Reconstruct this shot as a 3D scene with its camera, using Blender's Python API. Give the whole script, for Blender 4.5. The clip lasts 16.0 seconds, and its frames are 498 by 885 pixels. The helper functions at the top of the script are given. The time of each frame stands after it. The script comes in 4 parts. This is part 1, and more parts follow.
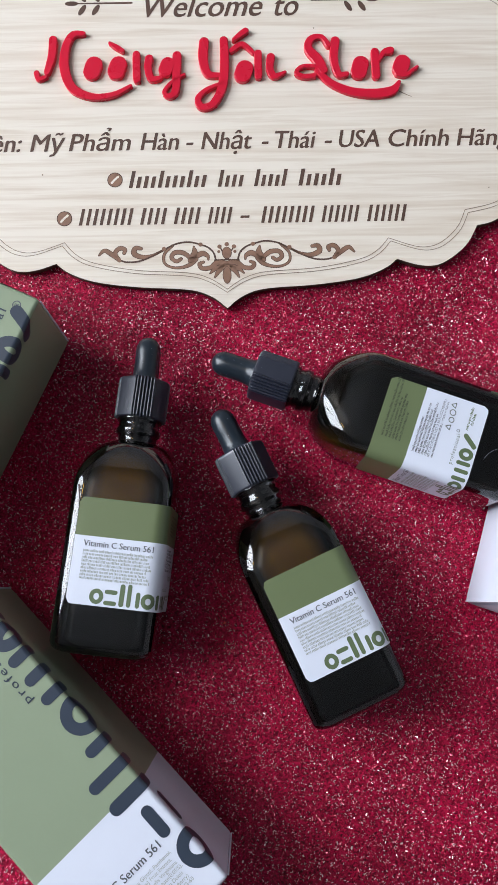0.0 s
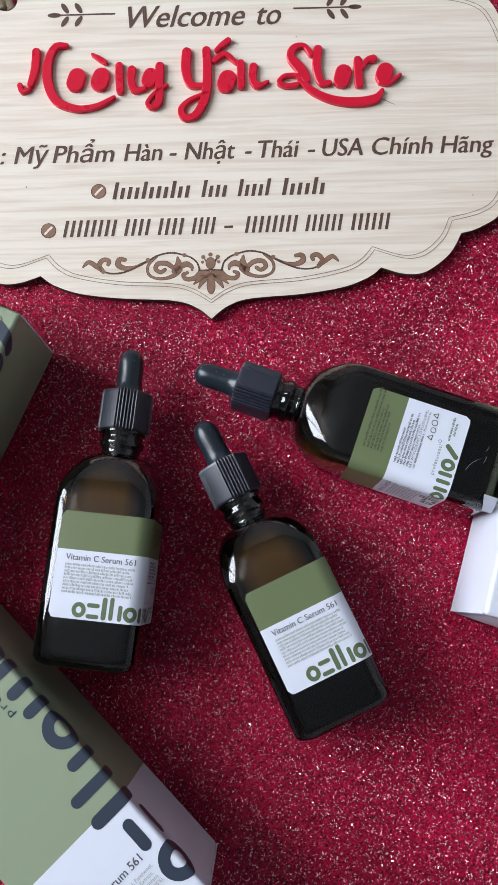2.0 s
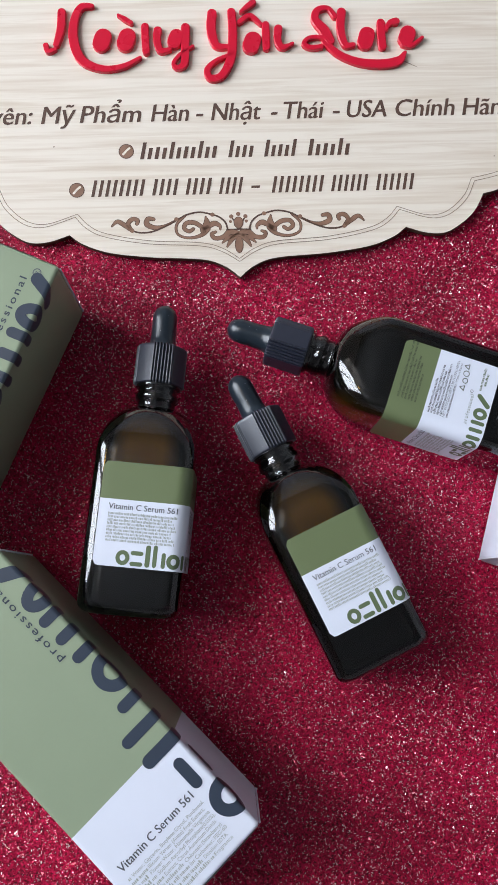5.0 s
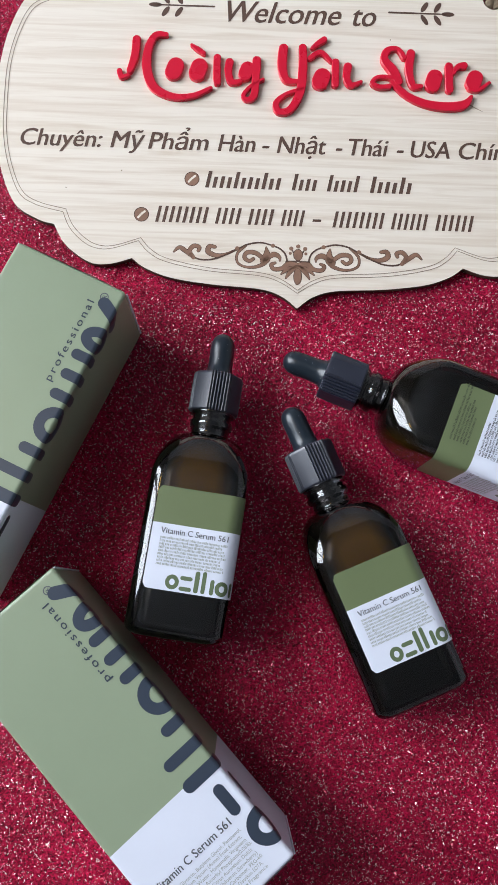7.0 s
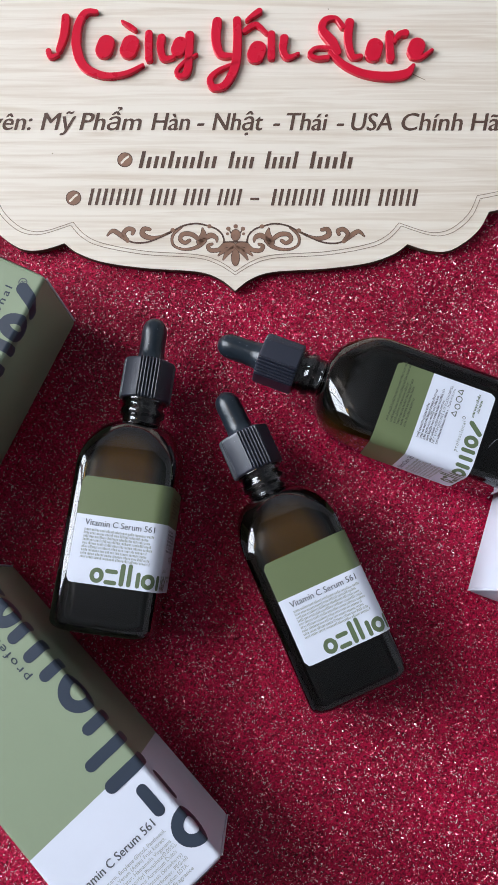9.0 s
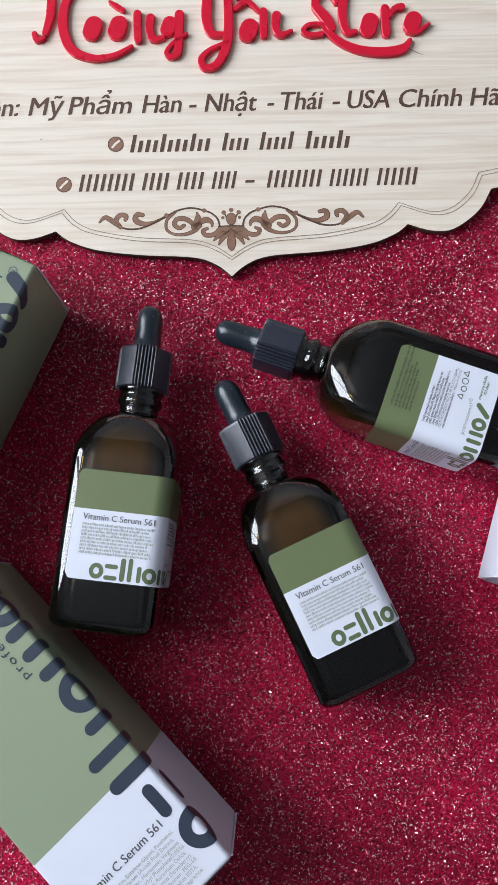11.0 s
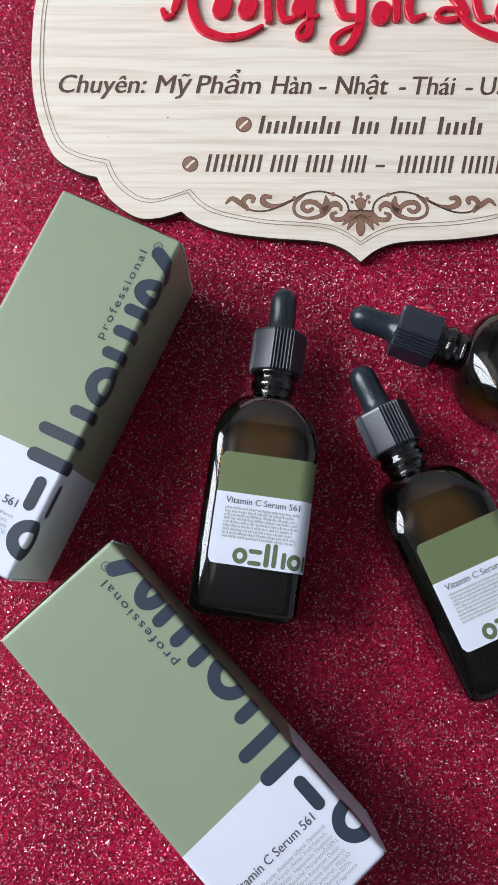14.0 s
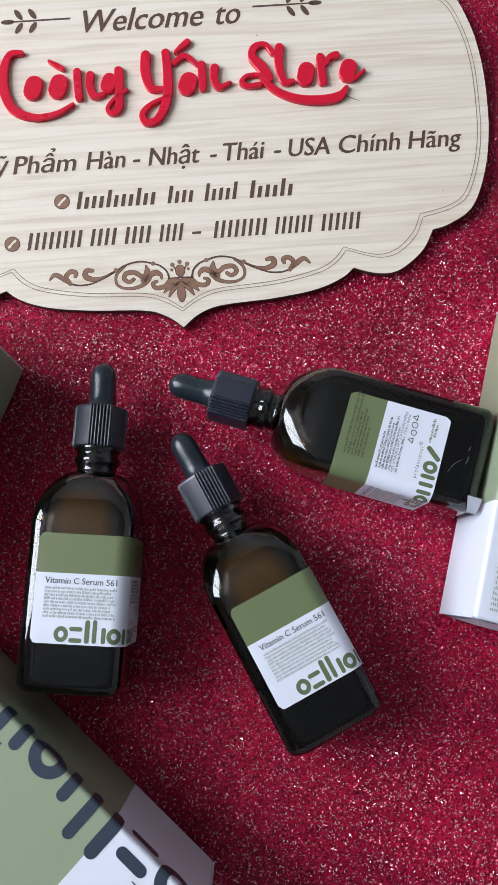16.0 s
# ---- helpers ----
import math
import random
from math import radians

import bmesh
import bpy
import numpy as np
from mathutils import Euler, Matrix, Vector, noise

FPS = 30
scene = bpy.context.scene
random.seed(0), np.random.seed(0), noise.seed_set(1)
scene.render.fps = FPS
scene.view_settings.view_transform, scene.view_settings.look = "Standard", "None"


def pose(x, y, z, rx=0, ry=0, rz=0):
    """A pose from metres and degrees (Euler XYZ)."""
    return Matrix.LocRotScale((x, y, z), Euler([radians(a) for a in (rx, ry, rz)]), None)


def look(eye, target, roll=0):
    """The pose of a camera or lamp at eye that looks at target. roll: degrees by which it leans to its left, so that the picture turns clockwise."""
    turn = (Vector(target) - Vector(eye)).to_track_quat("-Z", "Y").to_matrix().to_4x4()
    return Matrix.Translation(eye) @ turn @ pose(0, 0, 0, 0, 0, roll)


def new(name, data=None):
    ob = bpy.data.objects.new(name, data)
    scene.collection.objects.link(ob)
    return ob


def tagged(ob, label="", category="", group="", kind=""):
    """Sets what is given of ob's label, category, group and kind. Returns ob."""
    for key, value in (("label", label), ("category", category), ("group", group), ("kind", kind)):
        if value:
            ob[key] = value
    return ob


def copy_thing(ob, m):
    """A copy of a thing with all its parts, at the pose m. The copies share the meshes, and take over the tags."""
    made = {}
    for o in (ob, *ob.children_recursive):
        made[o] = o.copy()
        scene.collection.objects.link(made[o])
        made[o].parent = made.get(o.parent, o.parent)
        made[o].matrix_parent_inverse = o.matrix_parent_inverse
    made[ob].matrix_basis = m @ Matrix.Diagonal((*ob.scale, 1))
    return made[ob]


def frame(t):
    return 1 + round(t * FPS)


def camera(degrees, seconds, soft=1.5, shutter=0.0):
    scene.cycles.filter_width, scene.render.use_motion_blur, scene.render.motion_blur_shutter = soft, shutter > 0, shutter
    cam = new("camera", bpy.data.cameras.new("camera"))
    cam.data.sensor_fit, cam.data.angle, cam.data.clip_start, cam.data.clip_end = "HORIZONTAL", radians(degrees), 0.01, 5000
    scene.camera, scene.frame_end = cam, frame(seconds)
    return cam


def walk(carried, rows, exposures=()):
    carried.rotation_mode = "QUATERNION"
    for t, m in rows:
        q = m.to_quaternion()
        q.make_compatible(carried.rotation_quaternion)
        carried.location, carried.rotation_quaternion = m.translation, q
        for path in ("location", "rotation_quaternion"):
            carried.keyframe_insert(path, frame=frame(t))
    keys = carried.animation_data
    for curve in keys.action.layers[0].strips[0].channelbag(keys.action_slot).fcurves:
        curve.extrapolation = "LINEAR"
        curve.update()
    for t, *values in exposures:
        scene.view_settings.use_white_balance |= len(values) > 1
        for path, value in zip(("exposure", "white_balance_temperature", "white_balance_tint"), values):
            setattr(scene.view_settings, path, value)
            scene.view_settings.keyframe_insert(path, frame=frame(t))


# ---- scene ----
cam = camera(34.6, 16.0)
PATH = [
    (0.0, 5e-05, 0.00023, 0.37927, 10.972, -0.038, 0.127),
    (0.5, 0.01212, -0.00024, 0.37479, 10.872, 0.429, -0.142),
    (1.0, 0.02343, 0.00554, 0.3695, 10.541, 0.711, -0.197),
    (1.5, 0.01947, 0.00755, 0.36775, 10.48, 0.674, -0.159),
    (2.0, 0.01099, 0.00629, 0.38081, 10.787, 0.555, -0.217),
    (2.5, -0.00075, 0.00685, 0.38582, 10.992, 0.072, -0.4),
    (3.0, -0.01686, 0.00214, 0.38793, 10.989, -0.356, -0.775),
    (3.5, -0.01578, -0.00407, 0.3829, 10.746, -0.76, -1.159),
    (6.0, -0.01766, -0.01341, 0.3852, 10.288, -1.196, -0.233),
    (6.5, -0.03352, -0.01067, 0.38918, 10.386, -1.198, 1.297),
    (7.0, -0.03556, -0.0029, 0.39078, 10.668, -1.044, 2.569),
    (7.5, -0.02197, -0.00033, 0.38582, 10.657, -0.72, 3.166),
    (8.0, -0.01209, 0.00054, 0.37987, 10.563, -0.244, 2.941),
    (8.5, -0.0066, 0.00324, 0.37159, 10.4, 0.179, 2.207),
    (9.0, 0.00318, -0.00313, 0.37718, 10.358, 0.507, 1.469),
    (11.5, 0.00317, -0.00468, 0.36583, 9.934, 0.832, 0.145),
    (12.0, 0.0038, -0.00715, 0.36957, 10.011, 0.709, 0.398),
    (12.5, -0.01232, -0.00799, 0.36914, 9.903, 0.324, 1.032),
    (13.0, -0.03446, -0.01135, 0.36065, 10.037, 0.436, 1.729),
    (13.5, -0.05109, -0.01386, 0.36101, 10.112, 0.507, 2.075),
    (14.0, -0.05587, -0.01137, 0.35869, 10.279, 0.418, 1.72),
    (14.5, -0.04079, -0.00879, 0.36589, 10.582, 0.347, 0.593),
    (15.0, -0.02092, -0.0009, 0.37171, 10.638, -0.003, -0.886),
    (15.5, -0.0047, 0.00663, 0.37147, 10.725, -0.143, -2.326),
    (16.0, 0.01274, 0.01453, 0.3755, 10.343, -0.228, -3.086),
]
walk(cam, [(t, pose(x, y, z, rx, ry, rz)) for t, x, y, z, rx, ry, rz in PATH])

# ---- world and light ----
world = bpy.data.worlds.new("world")
scene.world = world
world.use_nodes = True
wn = world.node_tree
sky = wn.nodes.new("ShaderNodeTexSky")
sky.sky_type, sky.sun_disc = "NISHITA", False
sky.sun_elevation, sky.sun_rotation = radians(35), radians(-70)
wn.links.new(sky.outputs[0], wn.nodes["Background"].inputs[0])
wn.nodes["Background"].inputs[1].default_value = 0.1

WIN_Y, WIN_Z, WIN_W, WIN_H = 0.42, 1.3, 1.2, 2.0
ROOM_W, ROOM_E, ROOM_S, ROOM_N, ROOM_H = -1.4, 2.0, -1.8, 2.0, 2.5
win = bpy.data.lights.new("window_daylight", "AREA")
win.shape, win.size, win.size_y = "RECTANGLE", WIN_W, WIN_H
win.energy, win.color = 98.0, (0.835, 0.90, 1.0)
win_ob = new("window_daylight", win)
win_ob.matrix_world = look((ROOM_W - 0.03, WIN_Y, WIN_Z), (0, WIN_Y, WIN_Z))
bulb = bpy.data.lights.new("ceiling_bulb", "POINT")
bulb.energy, bulb.color, bulb.shadow_soft_size = 5.0, (1.0, 0.6, 0.12), 0.12
bulb_ob = new("ceiling_bulb", bulb)
bulb_ob.location = (-1.0, 0.5, 2.3)


# ---- materials ----
def mat_new(name):
    m = bpy.data.materials.new(name)
    m.use_nodes = True
    nt = m.node_tree
    return m, nt, nt.nodes["Principled BSDF"]


def node(nt, kind, **kw):
    n = nt.nodes.new(kind)
    for k, v in kw.items():
        n.inputs[k].default_value = v
    return n


def varied(name, c1, c2, scale=(40, 40, 40), rough=(0.4, 0.6), metal=0.0, bump=0.0, bump_scale=900, spec=0.5, coat=0.0, dust=0.0):
    """Two colours mixed by coarse and fine noise, with roughness variation and fine relief."""
    m, nt, b = mat_new(name)
    tc = node(nt, "ShaderNodeTexCoord")
    mp = node(nt, "ShaderNodeMapping", Scale=scale)
    nt.links.new(tc.outputs["Object"], mp.inputs[0])
    n1 = node(nt, "ShaderNodeTexNoise", Scale=1.0, Detail=6.0, Roughness=0.6)
    nt.links.new(mp.outputs[0], n1.inputs["Vector"])
    mix = nt.nodes.new("ShaderNodeMix")
    mix.data_type = "RGBA"
    mix.inputs["A"].default_value, mix.inputs["B"].default_value = (*c1, 1), (*c2, 1)
    nt.links.new(n1.outputs[0], mix.inputs["Factor"])
    nt.links.new(mix.outputs["Result"], b.inputs["Base Color"])
    if dust:
        vo = node(nt, "ShaderNodeTexVoronoi", Scale=420.0)
        nt.links.new(tc.outputs["Object"], vo.inputs["Vector"])
        near = node(nt, "ShaderNodeMapRange")
        near.inputs[1].default_value, near.inputs[2].default_value, near.inputs[3].default_value, near.inputs[4].default_value = dust, dust * 0.6, 0.0, 1.0
        nt.links.new(vo.outputs["Distance"], near.inputs[0])
        mixd = nt.nodes.new("ShaderNodeMix")
        mixd.data_type = "RGBA"
        mixd.inputs["B"].default_value = (0.3, 0.32, 0.34, 1)
        nt.links.new(near.outputs[0], mixd.inputs["Factor"])
        nt.links.new(mix.outputs["Result"], mixd.inputs["A"])
        nt.links.new(mixd.outputs["Result"], b.inputs["Base Color"])
    mr = node(nt, "ShaderNodeMapRange")
    mr.inputs[3].default_value, mr.inputs[4].default_value = rough
    nt.links.new(n1.outputs[0], mr.inputs[0])
    nt.links.new(mr.outputs[0], b.inputs["Roughness"])
    b.inputs["Metallic"].default_value = metal
    b.inputs["Specular IOR Level"].default_value = spec
    b.inputs["Coat Weight"].default_value = coat
    if bump:
        n2 = node(nt, "ShaderNodeTexNoise", Scale=bump_scale, Detail=3.0)
        nt.links.new(tc.outputs["Object"], n2.inputs["Vector"])
        bp = node(nt, "ShaderNodeBump", Strength=bump, Distance=0.0003)
        nt.links.new(n2.outputs[0], bp.inputs["Height"])
        nt.links.new(bp.outputs[0], b.inputs["Normal"])
    return m


def wood_material():
    m, nt, b = mat_new("pale_wood")
    tc = node(nt, "ShaderNodeTexCoord")
    mp = node(nt, "ShaderNodeMapping", Scale=(7, 210, 160))
    nt.links.new(tc.outputs["Object"], mp.inputs[0])
    n1 = node(nt, "ShaderNodeTexNoise", Scale=1.6, Detail=8.0, Roughness=0.62, Distortion=0.6)
    nt.links.new(mp.outputs[0], n1.inputs["Vector"])
    ramp = nt.nodes.new("ShaderNodeValToRGB")
    e = ramp.color_ramp.elements
    e[0].position, e[0].color = 0.32, (0.60, 0.49, 0.38, 1)
    e[1].position, e[1].color = 0.58, (0.77, 0.695, 0.595, 1)
    nt.links.new(n1.outputs[0], ramp.inputs[0])
    mp2 = node(nt, "ShaderNodeMapping", Scale=(7, 26, 9))
    nt.links.new(tc.outputs["Object"], mp2.inputs[0])
    n3 = node(nt, "ShaderNodeTexNoise", Scale=1.0, Detail=4.0)
    nt.links.new(mp2.outputs[0], n3.inputs["Vector"])
    band = node(nt, "ShaderNodeMapRange")
    band.inputs[1].default_value, band.inputs[2].default_value, band.inputs[3].default_value, band.inputs[4].default_value = 0.3, 0.7, 0.12, 0.42
    nt.links.new(n3.outputs[0], band.inputs[0])
    mix2 = nt.nodes.new("ShaderNodeMix")
    mix2.data_type = "RGBA"
    nt.links.new(band.outputs[0], mix2.inputs["Factor"])
    nt.links.new(ramp.outputs[0], mix2.inputs["A"])
    mix2.inputs["B"].default_value = (0.74, 0.655, 0.55, 1)
    nt.links.new(mix2.outputs["Result"], b.inputs["Base Color"])
    b.inputs["Roughness"].default_value = 0.55
    b.inputs["Specular IOR Level"].default_value = 0.35
    bp = node(nt, "ShaderNodeBump", Strength=0.15, Distance=0.0003)
    nt.links.new(n1.outputs[0], bp.inputs["Height"])
    nt.links.new(bp.outputs[0], b.inputs["Normal"])
    return m


def cloth_material():
    """Dense red glitter fabric: small cells, each a flake with its own tilt and tone."""
    m, nt, b = mat_new("red_glitter_fabric")
    tc = node(nt, "ShaderNodeTexCoord")
    vor = node(nt, "ShaderNodeTexVoronoi", Scale=1500.0)
    nt.links.new(tc.outputs["Object"], vor.inputs["Vector"])
    ramp = nt.nodes.new("ShaderNodeValToRGB")
    e = ramp.color_ramp.elements
    e[0].position, e[0].color = 0.0, (0.065, 0.0003, 0.007, 1)
    e[1].position, e[1].color = 1.0, (0.56, 0.0034, 0.058, 1)
    sep = nt.nodes.new("ShaderNodeSeparateColor")
    nt.links.new(vor.outputs["Color"], sep.inputs[0])
    nt.links.new(sep.outputs[0], ramp.inputs[0])
    pile = node(nt, "ShaderNodeTexNoise", Scale=13.0, Detail=3.0, Roughness=0.55)
    nt.links.new(tc.outputs["Object"], pile.inputs["Vector"])
    tone = node(nt, "ShaderNodeMapRange")
    tone.inputs[1].default_value, tone.inputs[2].default_value, tone.inputs[3].default_value, tone.inputs[4].default_value = 0.33, 0.62, 0.62, 1.3
    nt.links.new(pile.outputs[0], tone.inputs[0])
    patch = nt.nodes.new("ShaderNodeVectorMath")
    patch.operation = "SCALE"
    nt.links.new(ramp.outputs[0], patch.inputs[0])
    nt.links.new(tone.outputs[0], patch.inputs["Scale"])
    nt.links.new(patch.outputs[0], b.inputs["Base Color"])
    b.inputs["Roughness"].default_value = 0.6
    b.inputs["Specular IOR Level"].default_value = 0.15
    bp = node(nt, "ShaderNodeBump", Strength=0.9, Distance=0.0006)
    nt.links.new(sep.outputs[1], bp.inputs["Height"])
    nt.links.new(bp.outputs[0], b.inputs["Normal"])
    return m


def flake_material():
    m, nt, b = mat_new("glitter_flake")
    geo = node(nt, "ShaderNodeNewGeometry")
    ramp = nt.nodes.new("ShaderNodeValToRGB")
    e = ramp.color_ramp.elements
    e[0].position, e[0].color = 0.0, (0.30, 0.0015, 0.026, 1)
    e[1].position, e[1].color = 1.0, (0.95, 0.66, 0.72, 1)
    for at, col in ((0.5, (0.5, 0.004, 0.05, 1)), (0.76, (0.66, 0.02, 0.09, 1)), (0.87, (0.9, 0.42, 0.5, 1))):
        e.new(at).color = col
    nt.links.new(geo.outputs["Random Per Island"], ramp.inputs[0])
    nt.links.new(ramp.outputs[0], b.inputs["Base Color"])
    b.inputs["Metallic"].default_value = 0.3
    b.inputs["Specular IOR Level"].default_value = 1.0
    b.inputs["Roughness"].default_value = 0.2
    return m


def glass_material(name, colour, rough=0.03):
    m, nt, b = mat_new(name)
    b.inputs["Base Color"].default_value = (*colour, 1)
    b.inputs["Transmission Weight"].default_value = 1.0
    b.inputs["Roughness"].default_value = rough
    b.inputs["IOR"].default_value = 1.52
    b.inputs["Coat Weight"].default_value = 0.6
    b.inputs["Coat Roughness"].default_value = 0.03
    return m


def serum_material():
    """Thick dark brown serum; transmitted light painted as an amber core under the shoulder."""
    m, nt, b = mat_new("brown_serum")
    tc = node(nt, "ShaderNodeTexCoord")
    sep = nt.nodes.new("ShaderNodeSeparateXYZ")
    nt.links.new(tc.outputs["Object"], sep.inputs[0])
    cloud = node(nt, "ShaderNodeTexNoise", Scale=70.0, Detail=4.0)
    nt.links.new(tc.outputs["Object"], cloud.inputs["Vector"])
    drift = nt.nodes.new("ShaderNodeMath")
    drift.operation = "MULTIPLY_ADD"
    drift.inputs[1].default_value = 0.012
    nt.links.new(cloud.outputs[0], drift.inputs[0])
    nt.links.new(sep.outputs[1], drift.inputs[2])
    glow_low = node(nt, "ShaderNodeMapRange")
    glow_low.inputs[1].default_value, glow_low.inputs[2].default_value = 0.046, 0.068
    nt.links.new(drift.outputs[0], glow_low.inputs[0])
    glow_top = node(nt, "ShaderNodeMapRange")
    glow_top.inputs[1].default_value, glow_top.inputs[2].default_value, glow_top.inputs[3].default_value, glow_top.inputs[4].default_value = 0.074, 0.086, 1.0, 0.0
    square = nt.nodes.new("ShaderNodeMath")
    square.operation = "MULTIPLY"
    nt.links.new(sep.outputs[0], square.inputs[0])
    nt.links.new(sep.outputs[0], square.inputs[1])
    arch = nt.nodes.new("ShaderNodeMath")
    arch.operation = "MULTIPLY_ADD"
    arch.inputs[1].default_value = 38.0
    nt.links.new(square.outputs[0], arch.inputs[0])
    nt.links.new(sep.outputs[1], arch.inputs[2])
    nt.links.new(arch.outputs[0], glow_top.inputs[0])
    glow_band = nt.nodes.new("ShaderNodeMath")
    glow_band.operation = "MULTIPLY"
    nt.links.new(glow_low.outputs[0], glow_band.inputs[0])
    nt.links.new(glow_top.outputs[0], glow_band.inputs[1])
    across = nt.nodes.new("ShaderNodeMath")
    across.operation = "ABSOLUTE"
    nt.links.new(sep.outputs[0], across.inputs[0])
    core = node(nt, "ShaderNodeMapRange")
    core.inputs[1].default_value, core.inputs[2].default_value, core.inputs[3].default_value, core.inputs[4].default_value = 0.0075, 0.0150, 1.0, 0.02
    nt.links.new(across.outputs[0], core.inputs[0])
    # Share of the painted amber through-light over the dark serum colour.
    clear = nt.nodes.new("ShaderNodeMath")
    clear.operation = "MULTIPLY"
    nt.links.new(glow_band.outputs[0], clear.inputs[0])
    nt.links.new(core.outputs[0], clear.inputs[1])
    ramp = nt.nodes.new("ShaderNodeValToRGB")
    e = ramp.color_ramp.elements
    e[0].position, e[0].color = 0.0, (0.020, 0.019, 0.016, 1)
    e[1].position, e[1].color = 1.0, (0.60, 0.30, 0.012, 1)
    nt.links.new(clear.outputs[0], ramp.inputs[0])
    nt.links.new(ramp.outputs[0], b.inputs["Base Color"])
    b.inputs["Roughness"].default_value = 0.14
    b.inputs["Specular IOR Level"].default_value = 0.5
    return m


M_WOOD = wood_material()
M_BURNT = varied("laser_burnt_edge", (0.035, 0.02, 0.012), (0.09, 0.05, 0.03), rough=(0.6, 0.8))
M_ENGRAVE = varied("engraved_brown", (0.048, 0.024, 0.016), (0.125, 0.064, 0.042), scale=(120, 120, 120), rough=(0.6, 0.85), bump=0.3)
M_LINE = varied("fine_scorched_line", (0.16, 0.11, 0.08), (0.30, 0.22, 0.16), scale=(60, 60, 60), rough=(0.6, 0.8))
M_COPPER = varied("scorched_copper_brown", (0.10, 0.05, 0.03), (0.36, 0.19, 0.12), scale=(160, 160, 160), rough=(0.5, 0.8), bump=0.3)
M_RED = varied("red_acrylic", (0.55, 0.006, 0.028), (0.62, 0.008, 0.034), rough=(0.22, 0.34), bump=0.03)
M_CLOTH = cloth_material()
M_FLAKE = flake_material()
M_GREEN = varied("sage_green_card", (0.254, 0.306, 0.204), (0.274, 0.330, 0.220), rough=(0.27, 0.36), bump=0.04)
M_WHITE = varied("white_card", (0.65, 0.68, 0.77), (0.71, 0.74, 0.83), rough=(0.38, 0.5), bump=0.05)
M_NAVY = varied("dark_slate_ink", (0.030, 0.041, 0.062), (0.040, 0.053, 0.078), rough=(0.25, 0.36))
M_GREY = varied("grey_ink", (0.075, 0.08, 0.095), (0.10, 0.105, 0.12), rough=(0.5, 0.6))
M_PALE_INK = varied("pale_grey_green_ink", (0.31, 0.34, 0.31), (0.37, 0.395, 0.36), rough=(0.5, 0.6))
M_LABEL_GREEN = varied("label_green", (0.125, 0.158, 0.072), (0.14, 0.175, 0.082), rough=(0.38, 0.48), bump=0.04)
M_LABEL_INK = varied("label_dark_green_ink", (0.09, 0.125, 0.06), (0.11, 0.15, 0.075), rough=(0.4, 0.5))
M_LABEL_DARK = varied("label_dark_print", (0.045, 0.055, 0.03), (0.06, 0.07, 0.04), rough=(0.45, 0.55))
M_GLASS = glass_material("amber_glass", (0.145, 0.128, 0.11), 0.03)
M_SERUM = serum_material()
M_CAP = varied("black_plastic_cap", (0.010, 0.013, 0.025), (0.015, 0.018, 0.034), rough=(0.34, 0.44), bump=0.06, spec=1.0, dust=0.06)
M_RUBBER = varied("dark_rubber", (0.010, 0.016, 0.023), (0.016, 0.024, 0.033), rough=(0.24, 0.34), bump=0.08, dust=0.09)
M_TWINE = varied("jute_twine", (0.17, 0.12, 0.075), (0.36, 0.28, 0.19), scale=(500, 500, 500), rough=(0.8, 0.95), bump=0.6)
M_TAPE = varied("white_tape", (0.30, 0.31, 0.36), (0.40, 0.41, 0.46), rough=(0.25, 0.4))
M_CEIL = varied("ceiling_paint", (0.16, 0.17, 0.18), (0.20, 0.21, 0.22), scale=(2, 2, 2), rough=(0.7, 0.9))
M_WALL = varied("wall_paint", (0.38, 0.39, 0.41), (0.44, 0.45, 0.47), scale=(2, 2, 2), rough=(0.7, 0.9))
M_FLOOR = varied("floor_tile", (0.12, 0.11, 0.10), (0.17, 0.155, 0.14), scale=(3, 3, 3), rough=(0.4, 0.6))


# ---- mesh helpers ----
def link_mesh(name, me, mats, parent=None, label="", m=None):
    ob = new(name, me)
    for mt in mats if isinstance(mats, (list, tuple)) else [mats]:
        me.materials.append(mt)
    if parent:
        ob.parent = parent
    if m is not None:
        ob.matrix_basis = m
    if label:
        tagged(ob, label)
    return ob


def part(name, bm, mats, parent, label="", smooth=False, m=None):
    me = bpy.data.meshes.new(name)
    bm.to_mesh(me)
    bm.free()
    if smooth:
        for p in me.polygons:
            p.use_smooth = True
    return link_mesh(name, me, mats, parent, label, m)


def raw(name, verts, faces, mats, parent, label="", smooth=False, m=None):
    me = bpy.data.meshes.new(name)
    me.from_pydata(verts, [], faces)
    me.update()
    if smooth:
        for p in me.polygons:
            p.use_smooth = True
    return link_mesh(name, me, mats, parent, label, m)


def thing(name, label, category, group="", m=None):
    e = new(name)
    e.empty_display_size = 0.01
    tagged(e, label, category, group)
    if m is not None:
        e.matrix_basis = m
    return e


def box_bm(x0, x1, y0, y1, z0, z1, bevel=0.0, seg=2):
    bm = bmesh.new()
    bmesh.ops.create_cube(bm, size=1.0)
    for v in bm.verts:
        v.co = ((x0 + x1) / 2 + v.co.x * (x1 - x0), (y0 + y1) / 2 + v.co.y * (y1 - y0), (z0 + z1) / 2 + v.co.z * (z1 - z0))
    if bevel:
        bmesh.ops.bevel(bm, geom=bm.edges[:], offset=bevel, segments=seg, affect="EDGES", profile=0.5)
    return bm


